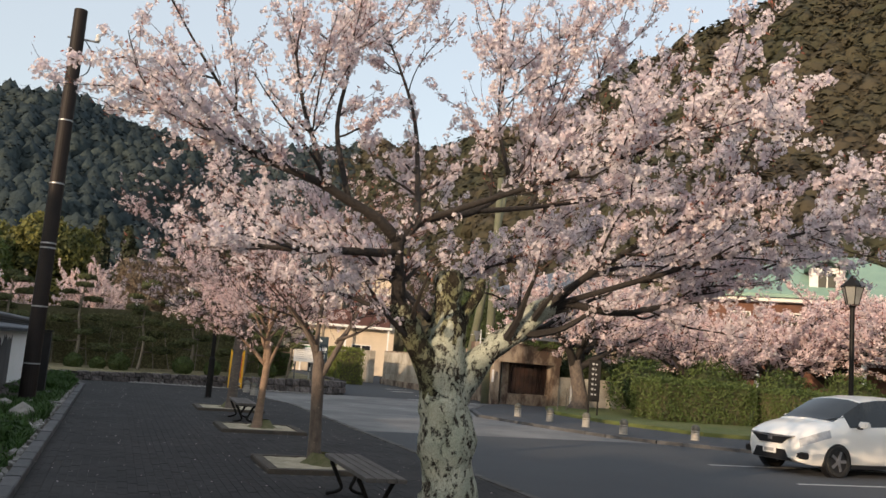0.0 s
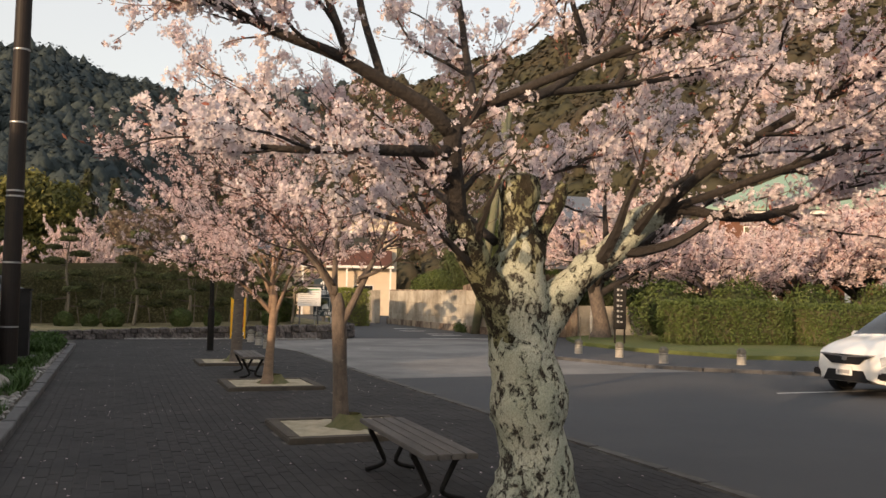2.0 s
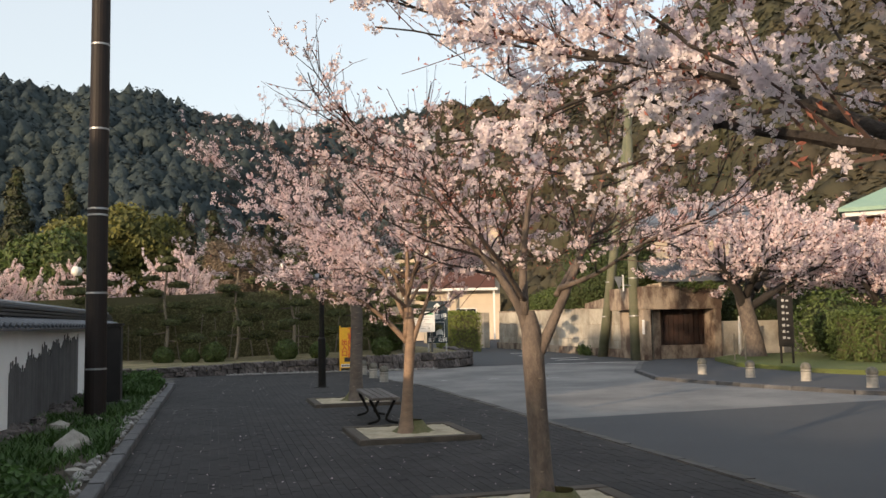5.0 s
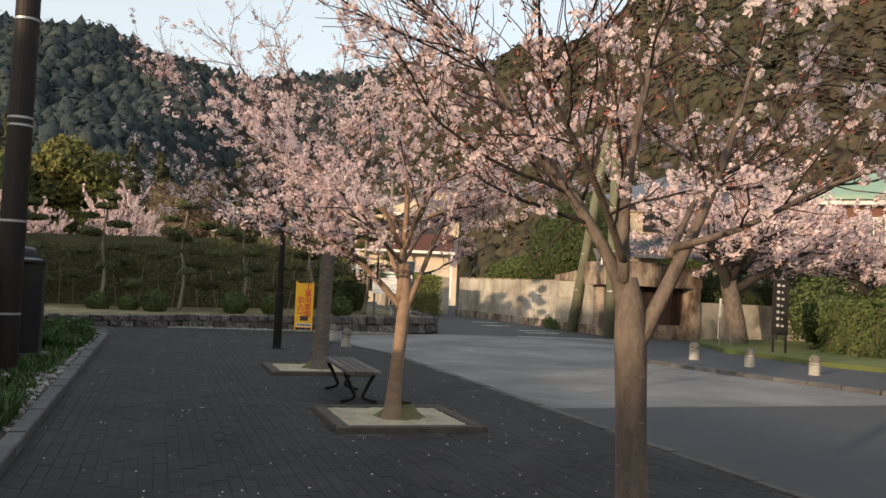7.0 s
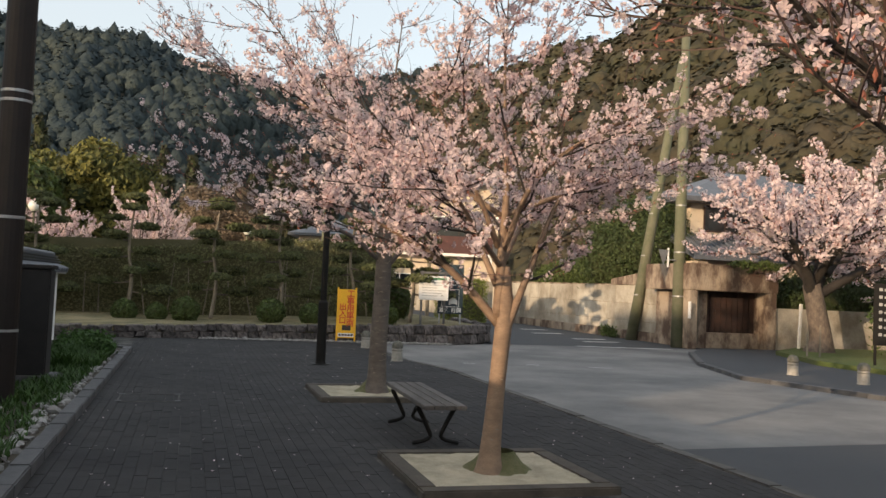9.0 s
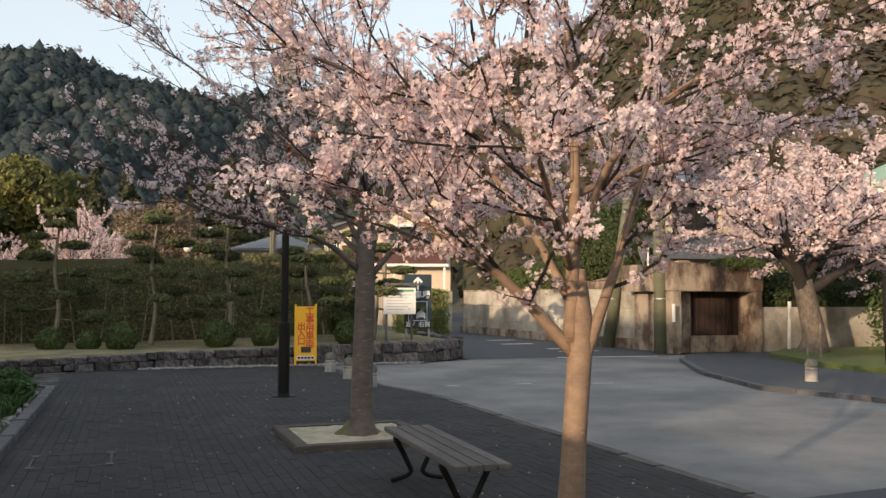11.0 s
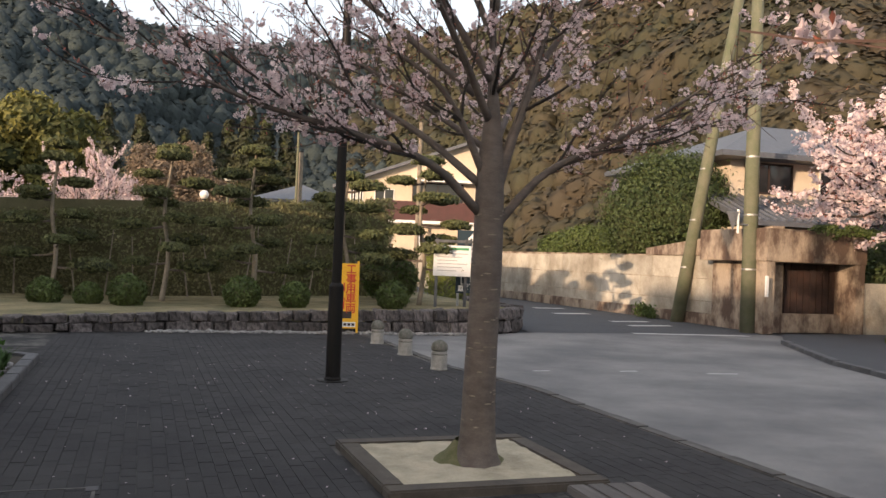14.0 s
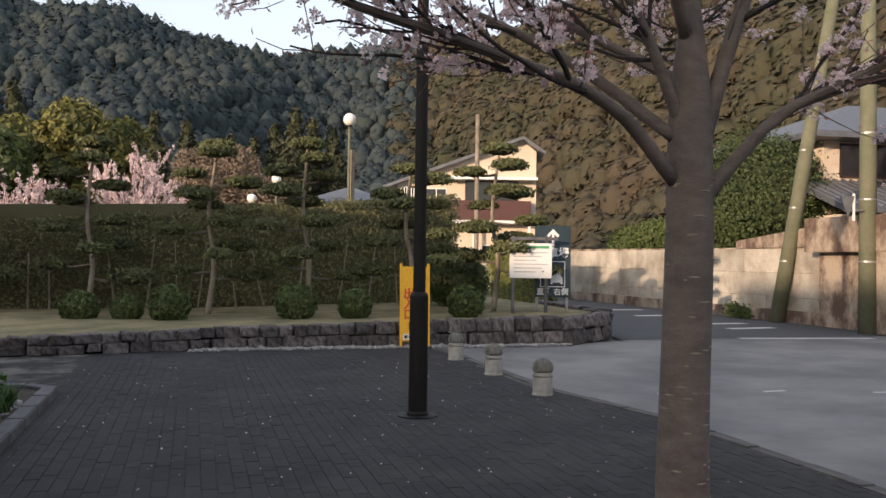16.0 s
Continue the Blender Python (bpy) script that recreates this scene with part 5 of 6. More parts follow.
def bollard(x, y, z=0.0):
    ob = thing("stone_bollard", pose(x, y, z), "short weathered stone bollard with a domed cap", "bollard", "stone bollards")
    smooth(part("shaft", lathe([(0.118, -0.02), (0.118, 0.02), (0.108, 0.03), (0.106, 0.24), (0.095, 0.25)], 18), BOLLARD, ob))
    smooth(part("cap", lathe([(0.095, 0.25), (0.112, 0.265), (0.115, 0.3), (0.1, 0.35), (0.065, 0.385), (0.02, 0.4)], 18), BOLLARD_CAP, ob, "darker mossy domed cap"))
    part("groove_band", lathe([(0.107, 0.2), (0.112, 0.203), (0.112, 0.212), (0.107, 0.215)], 18, False), BOLLARD_CAP, ob)
    return ob


for p in ((4.25, 29.94), (4.25, 28.3), (4.22, 26.63)):
    bollard(*p)
for p in ((11.85, 24.65), (12.15, 23.1), (12.5, 21.6), (12.45, 19.6), (14.15, 18.9)):
    bollard(*p, 0.05)


def text(name, s, size, m, material, parent, label=""):
    cu = bpy.data.curves.new(name, "FONT")
    cu.body, cu.size, cu.align_x, cu.align_y, cu.extrude, cu.offset = s, size, "CENTER", "CENTER", 0.001, size * 0.022
    tmp = bpy.data.objects.new(name, cu)
    scene.collection.objects.link(tmp)
    me = bpy.data.meshes.new_from_object(tmp.evaluated_get(bpy.context.evaluated_depsgraph_get()))
    bpy.data.objects.remove(tmp)
    me.materials.clear()
    me.materials.append(material)
    ob = new(name, me)
    ob.parent = parent
    ob.matrix_local = m
    if label:
        ob["label"] = label
    return ob


FACE = pose(0, 0, 0, 90, 0, 0)      # lays lettering upright, read from -y
a_sign = thing("yellow_sign", pose(4.06, 31.62, 0, -6, 0, -8), "yellow construction notice on a wooden frame before the stone wall", "sign")
part("panel", boxed(-0.21, 0.21, -0.012, 0.012, 0.08, 1.31, 0.004), YELLOW, a_sign)
for s in (-0.227, 0.227):
    part("frame_post", boxed(s - 0.02, s + 0.02, -0.02, 0.02, 0.0, 1.36, 0.004), YELLOW, a_sign)
for i, ch in enumerate("工事用車両"):
    text("lettering", ch, 0.2, pose(0.095, -0.016, 1.19 - 0.185 * i) @ FACE, REDINK, a_sign)
for i, ch in enumerate("出入口"):
    text("lettering", ch, 0.19, pose(-0.095, -0.016, 0.85 - 0.17 * i) @ FACE, REDINK, a_sign)
part("truck_mark", boxed(-0.1, 0.12, -0.017, -0.013, 0.27, 0.4), BROWNINK, a_sign)
part("footer", boxed(-0.195, 0.195, -0.016, -0.013, 0.11, 0.2), WHITE, a_sign)
for i in range(5):
    part("footer_bar", boxed(-0.175 + 0.075 * i, -0.12 + 0.075 * i, -0.018, -0.0165, 0.13, 0.18), BROWNINK, a_sign)
a_sign.location.z = 0.03

p_sign = thing("parking_sign", pose(7.45, 33.85, 0.44, 0, 0, -14), "dark blue parking sign with white arrow and car", "sign")
part("panel", boxed(-0.36, 0.36, -0.02, 0.02, 0.3, 1.72, 0.004), NAVY, p_sign)
for s in (-0.3, 0.3):
    part("post", boxed(s - 0.025, s + 0.025, 0.025, 0.075, -0.1, 1.6, 0.004), STEEL, p_sign)
arrow = [(-0.025, 1.32), (0.025, 1.32), (0.025, 1.56), (0.09, 1.49), (0.125, 1.53), (0, 1.66), (-0.125, 1.53), (-0.09, 1.49), (-0.025, 1.56)]
part("arrow", moved(prism(arrow, 0, 0.004), pose(0, -0.02, 0, 90, 0, 0)), WHITE, p_sign, "white arrow")
text("lettering", "駐車場", 0.22, pose(0, -0.022, 1.17) @ FACE, WHITE, p_sign)
for q in ((-0.25, 0.25, 1.0, 1.015), (-0.25, 0.25, 0.5, 0.515), (-0.25, -0.235, 0.515, 1.0), (0.235, 0.25, 0.515, 1.0)):
    part("border", boxed(q[0], q[1], -0.024, -0.02, q[2], q[3]), WHITE, p_sign)
text("lettering", "P", 0.26, pose(-0.13, -0.022, 0.86) @ FACE, WHITE, p_sign)
carmark = [(-0.06, 0.56), (-0.02, 0.56), (-0.02, 0.59), (0.14, 0.59), (0.14, 0.56), (0.18, 0.56), (0.18, 0.68), (0.15, 0.72), (0.12, 0.8), (0.0, 0.8), (-0.03, 0.72), (-0.06, 0.68)]
part("car_mark", moved(prism(carmark, 0, 0.004), pose(0.02, -0.02, 0, 90, 0, 0)), WHITE, p_sign, "white car symbol")
text("lettering", "直進 右側", 0.15, pose(0, -0.022, 0.4) @ FACE, WHITE, p_sign)

board = thing("notice_board", pose(6.86, 33.55, 0.44, 0, 0, -8), "white notice board with a green heading on posts", "sign")
part("panel", boxed(-0.42, 0.42, -0.015, 0.015, 0.68, 1.36, 0.004), WHITE, board)
part("heading", boxed(-0.36, 0.36, -0.02, -0.016, 1.26, 1.31), GREENINK, board)
for i in range(6):
    part("print_line", boxed(-0.34, 0.34 - 0.12 * (i % 3), -0.019, -0.0165, 1.17 - 0.075 * i, 1.185 - 0.075 * i), GREYINK, board)
part("crossbar", boxed(-0.4, 0.55, 0.02, 0.06, 1.42, 1.48, 0.005), KERB, board)
for s in (-0.34, 0.32):
    part("post", boxed(s - 0.03, s + 0.03, 0.018, 0.07, -0.1, 1.5, 0.005), KERB, board)

b_sign = thing("direction_sign", pose(15.3, 26.0, 0.16, 0, 0, -30), "narrow black sign with white lettering on the lawn", "sign")
part("panel", boxed(-0.2, 0.2, -0.02, 0.02, 0.45, 1.85, 0.004), IRON, b_sign)
for s in (-0.15, 0.15):
    part("post", boxed(s - 0.03, s + 0.03, -0.018, 0.018, -0.1, 0.449, 0.004), IRON, b_sign)
for i in range(7):
    part("text_bar", boxed(-0.09, -0.02, -0.024, -0.021, 1.68 - 0.17 * i, 1.75 - 0.17 * i), GREYINK, b_sign)
    part("text_bar", boxed(0.02, 0.09 - 0.03 * (i % 2), -0.024, -0.021, 1.68 - 0.17 * i, 1.73 - 0.17 * i), GREYINK, b_sign)

lantern = thing("lantern_post", pose(16.85, 16.5, 0.05), "black iron lamp post with a glazed lantern", "street lamp")
part("pole", lathe([(0.1, 0), (0.1, 0.5), (0.06, 0.6), (0.055, 3.6), (0.1, 3.66)], 14), IRON, lantern)
lantern_head(lantern, 3.62)


def globe_lamp(x, y, h, r=0.2):
    ob = thing("globe_lamp", pose(x, y, 0.3), "white globe lamp on a slim post", "street lamp", "globe lamps")
    part("post", lathe([(0.06, 0), (0.045, h - r)], 10), MOSSPOLE, ob)
    bm = bmesh.new()
    bmesh.ops.create_uvsphere(bm, u_segments=20, v_segments=12, radius=r, matrix=pose(0, 0, h))
    smooth(part("globe", bm, GLOBE, ob, "white glass globe"))
    part("collar", lathe([(0.07, h - r - 0.03), (0.09, h - r + 0.03)], 12), IRON, ob)


globe_lamp(5.6, 47, 5.9, 0.22)
globe_lamp(3.8, 54, 4.4, 0.2)
globe_lamp(2.85, 54.5, 3.6, 0.2)
globe_lamp(-6.3, 50, 3.9, 0.25)

for x, y, h in ((11.2, 50, 7.2), (5.75, 47.2, 5.2)):
    slim = thing("slim_pole", pose(x, y, 0), "slim grey pole beyond the garden hedge", "pole", "slim poles")
    part("pole", lathe([(0.1, 0), (0.085, h)], 12), STEMBARK, slim)
    part("cap", lathe([(0.09, h), (0.06, h + 0.05)], 12), IRON, slim)

# ---- houses ----


def window(parent, x0, x1, z0, z1, y, frame_mat=None):
    w = part("window", boxed(x0, x1, y - 0.03, y, z0, z1), DARKGLASS, parent)
    for q in ((x0 - 0.06, x1 + 0.06, z0 - 0.06, z0), (x0 - 0.06, x1 + 0.06, z1, z1 + 0.06), (x0 - 0.06, x0, z0, z1), (x1, x1 + 0.06, z0, z1), ((x0 + x1) / 2 - 0.03, (x0 + x1) / 2 + 0.03, z0, z1)):
        part("window_frame", boxed(q[0], q[1], y - 0.06, y - 0.031, q[2], q[3]), frame_mat or WHITE, w)


def hip_roof(x0, x1, y0, y1, z0, z1):
    d = (y1 - y0) / 2
    vs = [(x0, y0, z0), (x1, y0, z0), (x1, y1, z0), (x0, y1, z0), (x0 + d, y0 + d, z1), (x1 - d, y0 + d, z1)] + [(x0, y0, z0 - 0.18), (x1, y0, z0 - 0.18), (x1, y1, z0 - 0.18), (x0, y1, z0 - 0.18)]
    return vs, [(0, 1, 5, 4), (1, 2, 5), (2, 3, 4, 5), (3, 0, 4), (6, 7, 1, 0), (7, 8, 2, 1), (8, 9, 3, 2), (9, 6, 0, 3), (9, 8, 7, 6)]


def gable_roof(x0, x1, y0, y1, z0, z1, t=0.15):
    """A roof with its ridge along y."""
    c = (x0 + x1) / 2
    p = [(x0, z0), (c, z1), (x1, z0), (x1, z0 - t), (c, z1 - t), (x0, z0 - t)]
    vs = [(x, y0, z) for x, z in p] + [(x, y1, z) for x, z in p]
    return vs, [(0, 5, 4, 1), (1, 4, 3, 2), (6, 7, 10, 11), (7, 8, 9, 10), (0, 1, 7, 6), (1, 2, 8, 7), (5, 11, 10, 4), (4, 10, 9, 3), (0, 6, 11, 5), (2, 3, 9, 8)]


house = thing("house", pose(17.2, 70.6, 0, 0, 0, -16), "two-storey cream house with a dark sloping roof", "house")
part("wall", ([(-4.3, 0, 0), (4.6, 0, 0), (4.6, 0, 8.5), (3.7, 0, 9.2), (-4.3, 0, 6.3), (-4.3, 9, 0), (4.6, 9, 0), (4.6, 9, 8.5), (3.7, 9, 9.2), (-4.3, 9, 6.3)], [(0, 1, 2, 3, 4), (9, 8, 7, 6, 5), (1, 6, 7, 2), (0, 4, 9, 5)]), CREAM, house)
part("roof", ([(-5.2, -0.7, 6.15), (3.7, -0.7, 9.4), (5.1, -0.7, 8.45), (-5.2, 9.7, 6.15), (3.7, 9.7, 9.4), (5.1, 9.7, 8.45), (-5.2, -0.7, 5.95), (3.7, -0.7, 9.2), (5.1, -0.7, 8.25), (-5.2, 9.7, 5.95), (3.7, 9.7, 9.2), (5.1, 9.7, 8.25)],
     [(0, 1, 4, 3), (1, 2, 5, 4), (0, 6, 7, 1), (1, 7, 8, 2), (9, 10, 7, 6), (10, 11, 8, 7), (0, 3, 9, 6), (2, 8, 11, 5)]), TILE, house)
for x in (-4.0, -3.55):
    window(house, x, x + 0.28, 4.4, 6.1, 0)
window(house, 0.1, 3.4, 5.3, 6.5, 0, RUST)
window(house, -2.4, -1.2, 5.3, 6.0, 0)
part("beam", boxed(-1.2, 4.6, -1.0, -0.07, 6.58, 6.75, 0.01), WHITE, house)
part("balcony", boxed(-3.0, 4.2, -1.0, -0.07, 4.0, 5.25, 0.03), MAROON, house, "dark red balcony front")
part("balcony_floor", boxed(-3.1, 4.4, -1.1, -0.07, 3.8, 3.995, 0.01), WHITE, house)
for x in (-2.9, 0.6, 4.1):
    part("balcony_post", boxed(x - 0.07, x + 0.07, -0.95, -0.8, 0, 3.79), WHITE, house)
for x in (-3.2, 1.2):
    window(house, x, x + 1.5, 0.8, 2.4, 0)
part("side_roof", hip_roof(-10.5, -4.4, -1.5, 4.5, 5.0, 6.2), TILE, house)
part("side_wing", boxed(-9.8, -4.31, -0.8, 4, 0, 4.8), CREAM, house)

house2 = thing("house", pose(19.3, 40.3, 0, 0, 0, -4), "old cream-plastered house with dark tiled roofs", "house")
part("wall", boxed(0, 9, 0, 7, 0, 5.4), CREAM, house2)


def tile_ribs(x0, x1, y0, y1, z0, z1, step=0.3):
    return merge(*[tube([(x, y0, z0 + 0.02, 0.05), (x, y1, z1 + 0.02, 0.05)], 6) for x in np.arange(x0, x1, step)])


part("roof", hip_roof(-0.9, 9.9, -0.9, 7.9, 5.5, 7.2), TILE, house2)
part("lower_roof", ([(-1.2, -2.6, 3.1), (9.5, -2.6, 3.1), (9.5, 0, 4.1), (-1.2, 0, 4.1), (-1.2, -2.6, 2.95), (9.5, -2.6, 2.95), (9.5, 0, 3.95), (-1.2, 0, 3.95)], [(0, 1, 2, 3), (7, 6, 5, 4), (0, 4, 5, 1), (1, 5, 6, 2), (3, 7, 4, 0)]), TILE, house2)
part("tile_ribs", tile_ribs(-1.15, 9.5, -2.6, 0, 3.1, 4.1), TILE, house2)
part("lower_wall", boxed(-0.6, 9, -2.0, -0.01, 0, 2.94), CREAM, house2)
window(house2, 0.6, 2.4, 4.25, 5.2, -0.005, RUST)
window(house2, 3.6, 5.4, 4.25, 5.2, -0.005, WHITE)

hall = thing("brick_hall", pose(40.0, 40.9, 0, 0, 0, -42), "red brick hall with a green copper roof and white columns", "house")
hall.scale = (1, 1, 1.14)
part("wall", boxed(-7, 7, 0, 10, 0, 6.2), BRICKWALL, hall)
part("roof", hip_roof(-8, 8, -1, 11, 6.4, 9.2), COPPER, hall)
part("cornice", boxed(-7.7, 7.7, -0.7, 10.7, 6.0, 6.22), WHITE, hall)
part("dormer", boxed(-1.0, 1.0, 0.2, 3.0, 6.6, 8.0), WHITE, hall)
part("dormer_roof", gable_roof(-1.3, 1.3, -0.1, 3.2, 8.0, 8.5, 0.1), COPPER, hall)
window(hall, -0.5, 0.5, 6.9, 7.7, 0.19, WHITE)
for x in (-5.5, -2.5, 1.5, 4.5):
    window(hall, x, x + 1.1, 3.9, 5.4, 0, WHITE)
part("porch_roof", boxed(-6, 6, -2.6, -0.01, 3.0, 3.3, 0.03), WHITE, hall)
for i in range(7):
    smooth(part("column", lathe([(0.2, 0), (0.15, 0.15), (0.14, 2.85), (0.2, 2.99)], 14), WHITE, hall)).matrix_local = pose(-5.7 + 1.9 * i, -2.3, 0)

# ---- the parked car ----


def parked_car():
    ob = thing("car", pose(11.8, 13.5, -0.012, 0, 0, 2), "white compact hatchback parked in a marked bay", "car")
    # stations along the car: x, bottom, half width, belt height, shoulder half width, top height, roof half width
    st = np.array([(0.0, 0.3, 0.5, 0.58, 0.48, 0.62, 0.4), (0.06, 0.24, 0.66, 0.66, 0.63, 0.7, 0.5), (0.25, 0.2, 0.79, 0.74, 0.74, 0.79, 0.6), (0.5, 0.19, 0.84, 0.83, 0.79, 0.9, 0.64), (0.85, 0.19, 0.845, 0.89, 0.8, 0.98, 0.63),
                   (1.2, 0.19, 0.847, 0.92, 0.8, 1.21, 0.62), (1.6, 0.19, 0.847, 0.94, 0.8, 1.44, 0.6), (2.1, 0.19, 0.847, 0.97, 0.8, 1.51, 0.57), (2.7, 0.19, 0.845, 1.0, 0.79, 1.52, 0.56), (3.25, 0.2, 0.84, 1.03, 0.77, 1.46, 0.54), (3.6, 0.22, 0.82, 1.05, 0.75, 1.33, 0.54), (3.86, 0.28, 0.77, 1.0, 0.7, 1.06, 0.52), (3.97, 0.36, 0.68, 0.86, 0.62, 0.9, 0.45)])
    xs = np.unique(np.concatenate([np.linspace(0, 3.97, 50), [0.88, 1.6, 3.25]]))
    cols = [np.interp(xs, st[:, 0], st[:, k]) for k in range(7)]
    for k in range(1, 7):
        c = cols[k].copy()
        c[1:-1] = 0.25 * c[:-2] + 0.5 * c[1:-1] + 0.25 * c[2:]
        cols[k] = c
    rings = []
    for x, zb, w, zbelt, wsh, zt, wr in zip(*cols):
        half = [(0, zb), (w * 0.9, zb), (w * 0.985, zb + 0.12), (w, (zb + zbelt) / 2), (w * 0.99, zbelt - 0.14), (wsh, zbelt), (wr + (wsh - wr) * 0.45, zbelt + (zt - zbelt) * 0.55), (wr, zt - 0.045 * min(1, (zt - zbelt) * 3)), (wr * 0.6, zt), (0, zt + 0.012)]
        rings.append([(x, -y, z) for y, z in half] + [(x, y, z) for y, z in half[-2:0:-1]])
    n = len(rings[0])
    bins = {"body": [], "windscreen": [], "side_window": [], "rear_window": [], "headlight": [], "side_window.": [], "headlight.": []}
    for j in range(len(rings) - 1):
        xm = (xs[j] + xs[j + 1]) / 2
        for i in range(n):
            k = i if i < 9 else n - 1 - i
            q = (j * n + i, (j + 1) * n + i, (j + 1) * n + (i + 1) % n, j * n + (i + 1) % n)
            where = "body"
            if k in (5, 6) and 1.1 < xm < 3.55:
                where = "side_window"
            if k in (7, 8) and 0.9 < xm < 1.58:
                where = "windscreen"
            if k in (7, 8) and 3.35 < xm < 3.8:
                where = "rear_window"
            if k == 4 and 0.07 < xm < 0.62:
                where = "headlight"
            if where in ("side_window", "headlight") and i >= 9:
                where += "."
            bins[where].append(q)
    vs = [p for r in rings for p in r]
    for name, fs in bins.items():
        if name == "body":
            fs = fs + [tuple(range(n)), tuple((len(rings) - 1) * n + i for i in range(n))[::-1]]
        used = sorted({i for q in fs for i in q})
        at = {v: i for i, v in enumerate(used)}
        name = name.strip(".")
        p = part(name, ([vs[i] for i in used], [tuple(at[i] for i in q) for q in fs]), CARPAINT if name == "body" else HEADLIGHT if name == "headlight" else DARKGLASS, ob, "" if name == "body" else "clear headlight lens" if name == "headlight" else "dark tinted glass")
        smooth(p, 50)
    nose = Matrix(((0, 0, 1, 0), (1, 0, 0, 0), (0, 1, 0, 0), (0, 0, 0, 1)))          # outline y, z pushed along x
    part("grille", moved(prism([(-0.28, 0.53), (0.28, 0.53), (0.5, 0.69), (-0.5, 0.69)], -0.022, 0.16), nose), BLACKPLASTIC, ob, "black front grille")
    part("emblem", boxed(-0.035, -0.021, -0.05, 0.05, 0.59, 0.65, 0.004), ALLOY, ob)
    part("lower_grille", moved(prism([(-0.46, 0.24), (0.46, 0.24), (0.36, 0.43), (-0.36, 0.43)], -0.012, 0.25), nose), BLACKPLASTIC, ob)
    part("number_plate", boxed(-0.045, -0.024, -0.165, 0.165, 0.34, 0.5, 0.004), WHITE, ob)
    part("plate_print", boxed(-0.049, -0.046, -0.12, 0.12, 0.37, 0.43), GREYINK, ob)
    part("chrome_strip", moved(prism([(-0.5, 0.672), (0, 0.648), (0.5, 0.672), (0.52, 0.7), (0, 0.672), (-0.52, 0.7)], -0.034, 0.1), nose), ALLOY, ob)
    for s in (-1, 1):
        part("fog_light", boxed(0.06, 0.2, s * 0.66 - 0.1, s * 0.66 + 0.1, 0.3, 0.42, 0.02), BLACKPLASTIC, ob)
        mirror = part("wing_mirror", boxed(1.28, 1.42, s * 0.94 - 0.1, s * 0.94 + 0.1, 0.93, 1.05, 0.03), CARPAINT, ob)
        part("mirror_foot", boxed(1.31, 1.38, s * 0.84 - 0.05, s * 0.84 + 0.05, 0.9, 0.935, 0.01), BLACKPLASTIC, ob)
        for x in (1.95, 3.0):
            part("door_handle", boxed(x, x + 0.16, s * 0.85 - 0.012, s * 0.85 + 0.012, 0.8, 0.83, 0.008), CARPAINT, ob)
        part("sill", boxed(1.15, 3.0, s * 0.8 - 0.03, s * 0.8 + 0.03, 0.17, 0.24, 0.01), BLACKPLASTIC, ob)
        for x in (0.8, 3.33):
            turn = pose(x, s * 0.78, 0.295, 90, 0, 0)
            arch = part("wheel_arch", moved(lathe([(0.32, -0.073), (0.32, 0.073)], 28), turn), BLACKPLASTIC, ob)
            wheel = part("wheel", moved(lathe([(0.2, -0.09), (0.27, -0.095), (0.293, -0.07), (0.293, 0.07), (0.27, 0.095), (0.2, 0.09)], 32, False), turn), RUBBER, ob)
            smooth(wheel)
            part("rim", moved(lathe([(0.02, -0.04), (0.19, -0.045), (0.205, -0.085), (0.205, 0.085), (0.19, 0.045), (0.02, 0.04)], 28), turn), BLACKPLASTIC, wheel)
            for i in range(5):
                a = 2 * math.pi * i / 5
                part("spoke", moved(boxed_mesh(0.02, 0.19, -0.028, 0.028, -0.086, 0.086), turn @ pose(0, 0, 0, 0, 0, math.degrees(a))), ALLOY, wheel)
            part("hub", moved(lathe([(0.045, -0.09), (0.045, 0.09)], 14), turn), ALLOY, wheel)
    for s in (-0.35, 0.25):
        part("wiper", tube([(0.9, s, 1.01, 0.008), (1.05, s - 0.4, 1.11, 0.008)], 5), BLACKPLASTIC, ob)
    return ob


def boxed_mesh(x0, x1, y0, y1, z0, z1):
    vs = [(x0, y0, z0), (x1, y0, z0), (x1, y1, z0), (x0, y1, z0), (x0, y0, z1), (x1, y0, z1), (x1, y1, z1), (x0, y1, z1)]
    return vs, [(3, 2, 1, 0), (4, 5, 6, 7), (0, 1, 5, 4), (1, 2, 6, 5), (2, 3, 7, 6), (3, 0, 4, 7)]


parked_car()

# ---- planting strip ----
rs = np.random.default_rng(31)


def blades(n, area, h, seed):
    """Grass blades: bent ribbons of two quads, thickest where the noise says."""
    r = np.random.default_rng(seed)
    vs, fs = [], []
    while len(fs) < 2 * n:
        x, y = r.uniform(area[0], area[1]), r.uniform(area[2], area[3])
        dense = noise.noise(Vector((x * 1.2, y * 0.7, 3.0))) + 0.25
        if r.random() > 0.25 + dense * 1.6:
            continue
        a, l = r.uniform(0, 6.28), h * r.uniform(0.5, 1.3) * (0.7 + max(0, dense))
        dx, dy, w = math.cos(a), math.sin(a), 0.008 * r.uniform(0.7, 1.6)
        k = len(vs)
        for s, t in ((0, 1), (0.45, 1), (1, 0.15)):
            bx, by, bz = x + dx * l * 0.5 * s * s, y + dy * l * 0.5 * s * s, 0.055 + l * (s - 0.25 * s * s)
            vs += [(bx - dy * w * t, by + dx * w * t, bz), (bx + dy * w * t, by - dx * w * t, bz)]
        fs += [(k, k + 1, k + 3, k + 2), (k + 2, k + 3, k + 5, k + 4)]
    return vs, fs


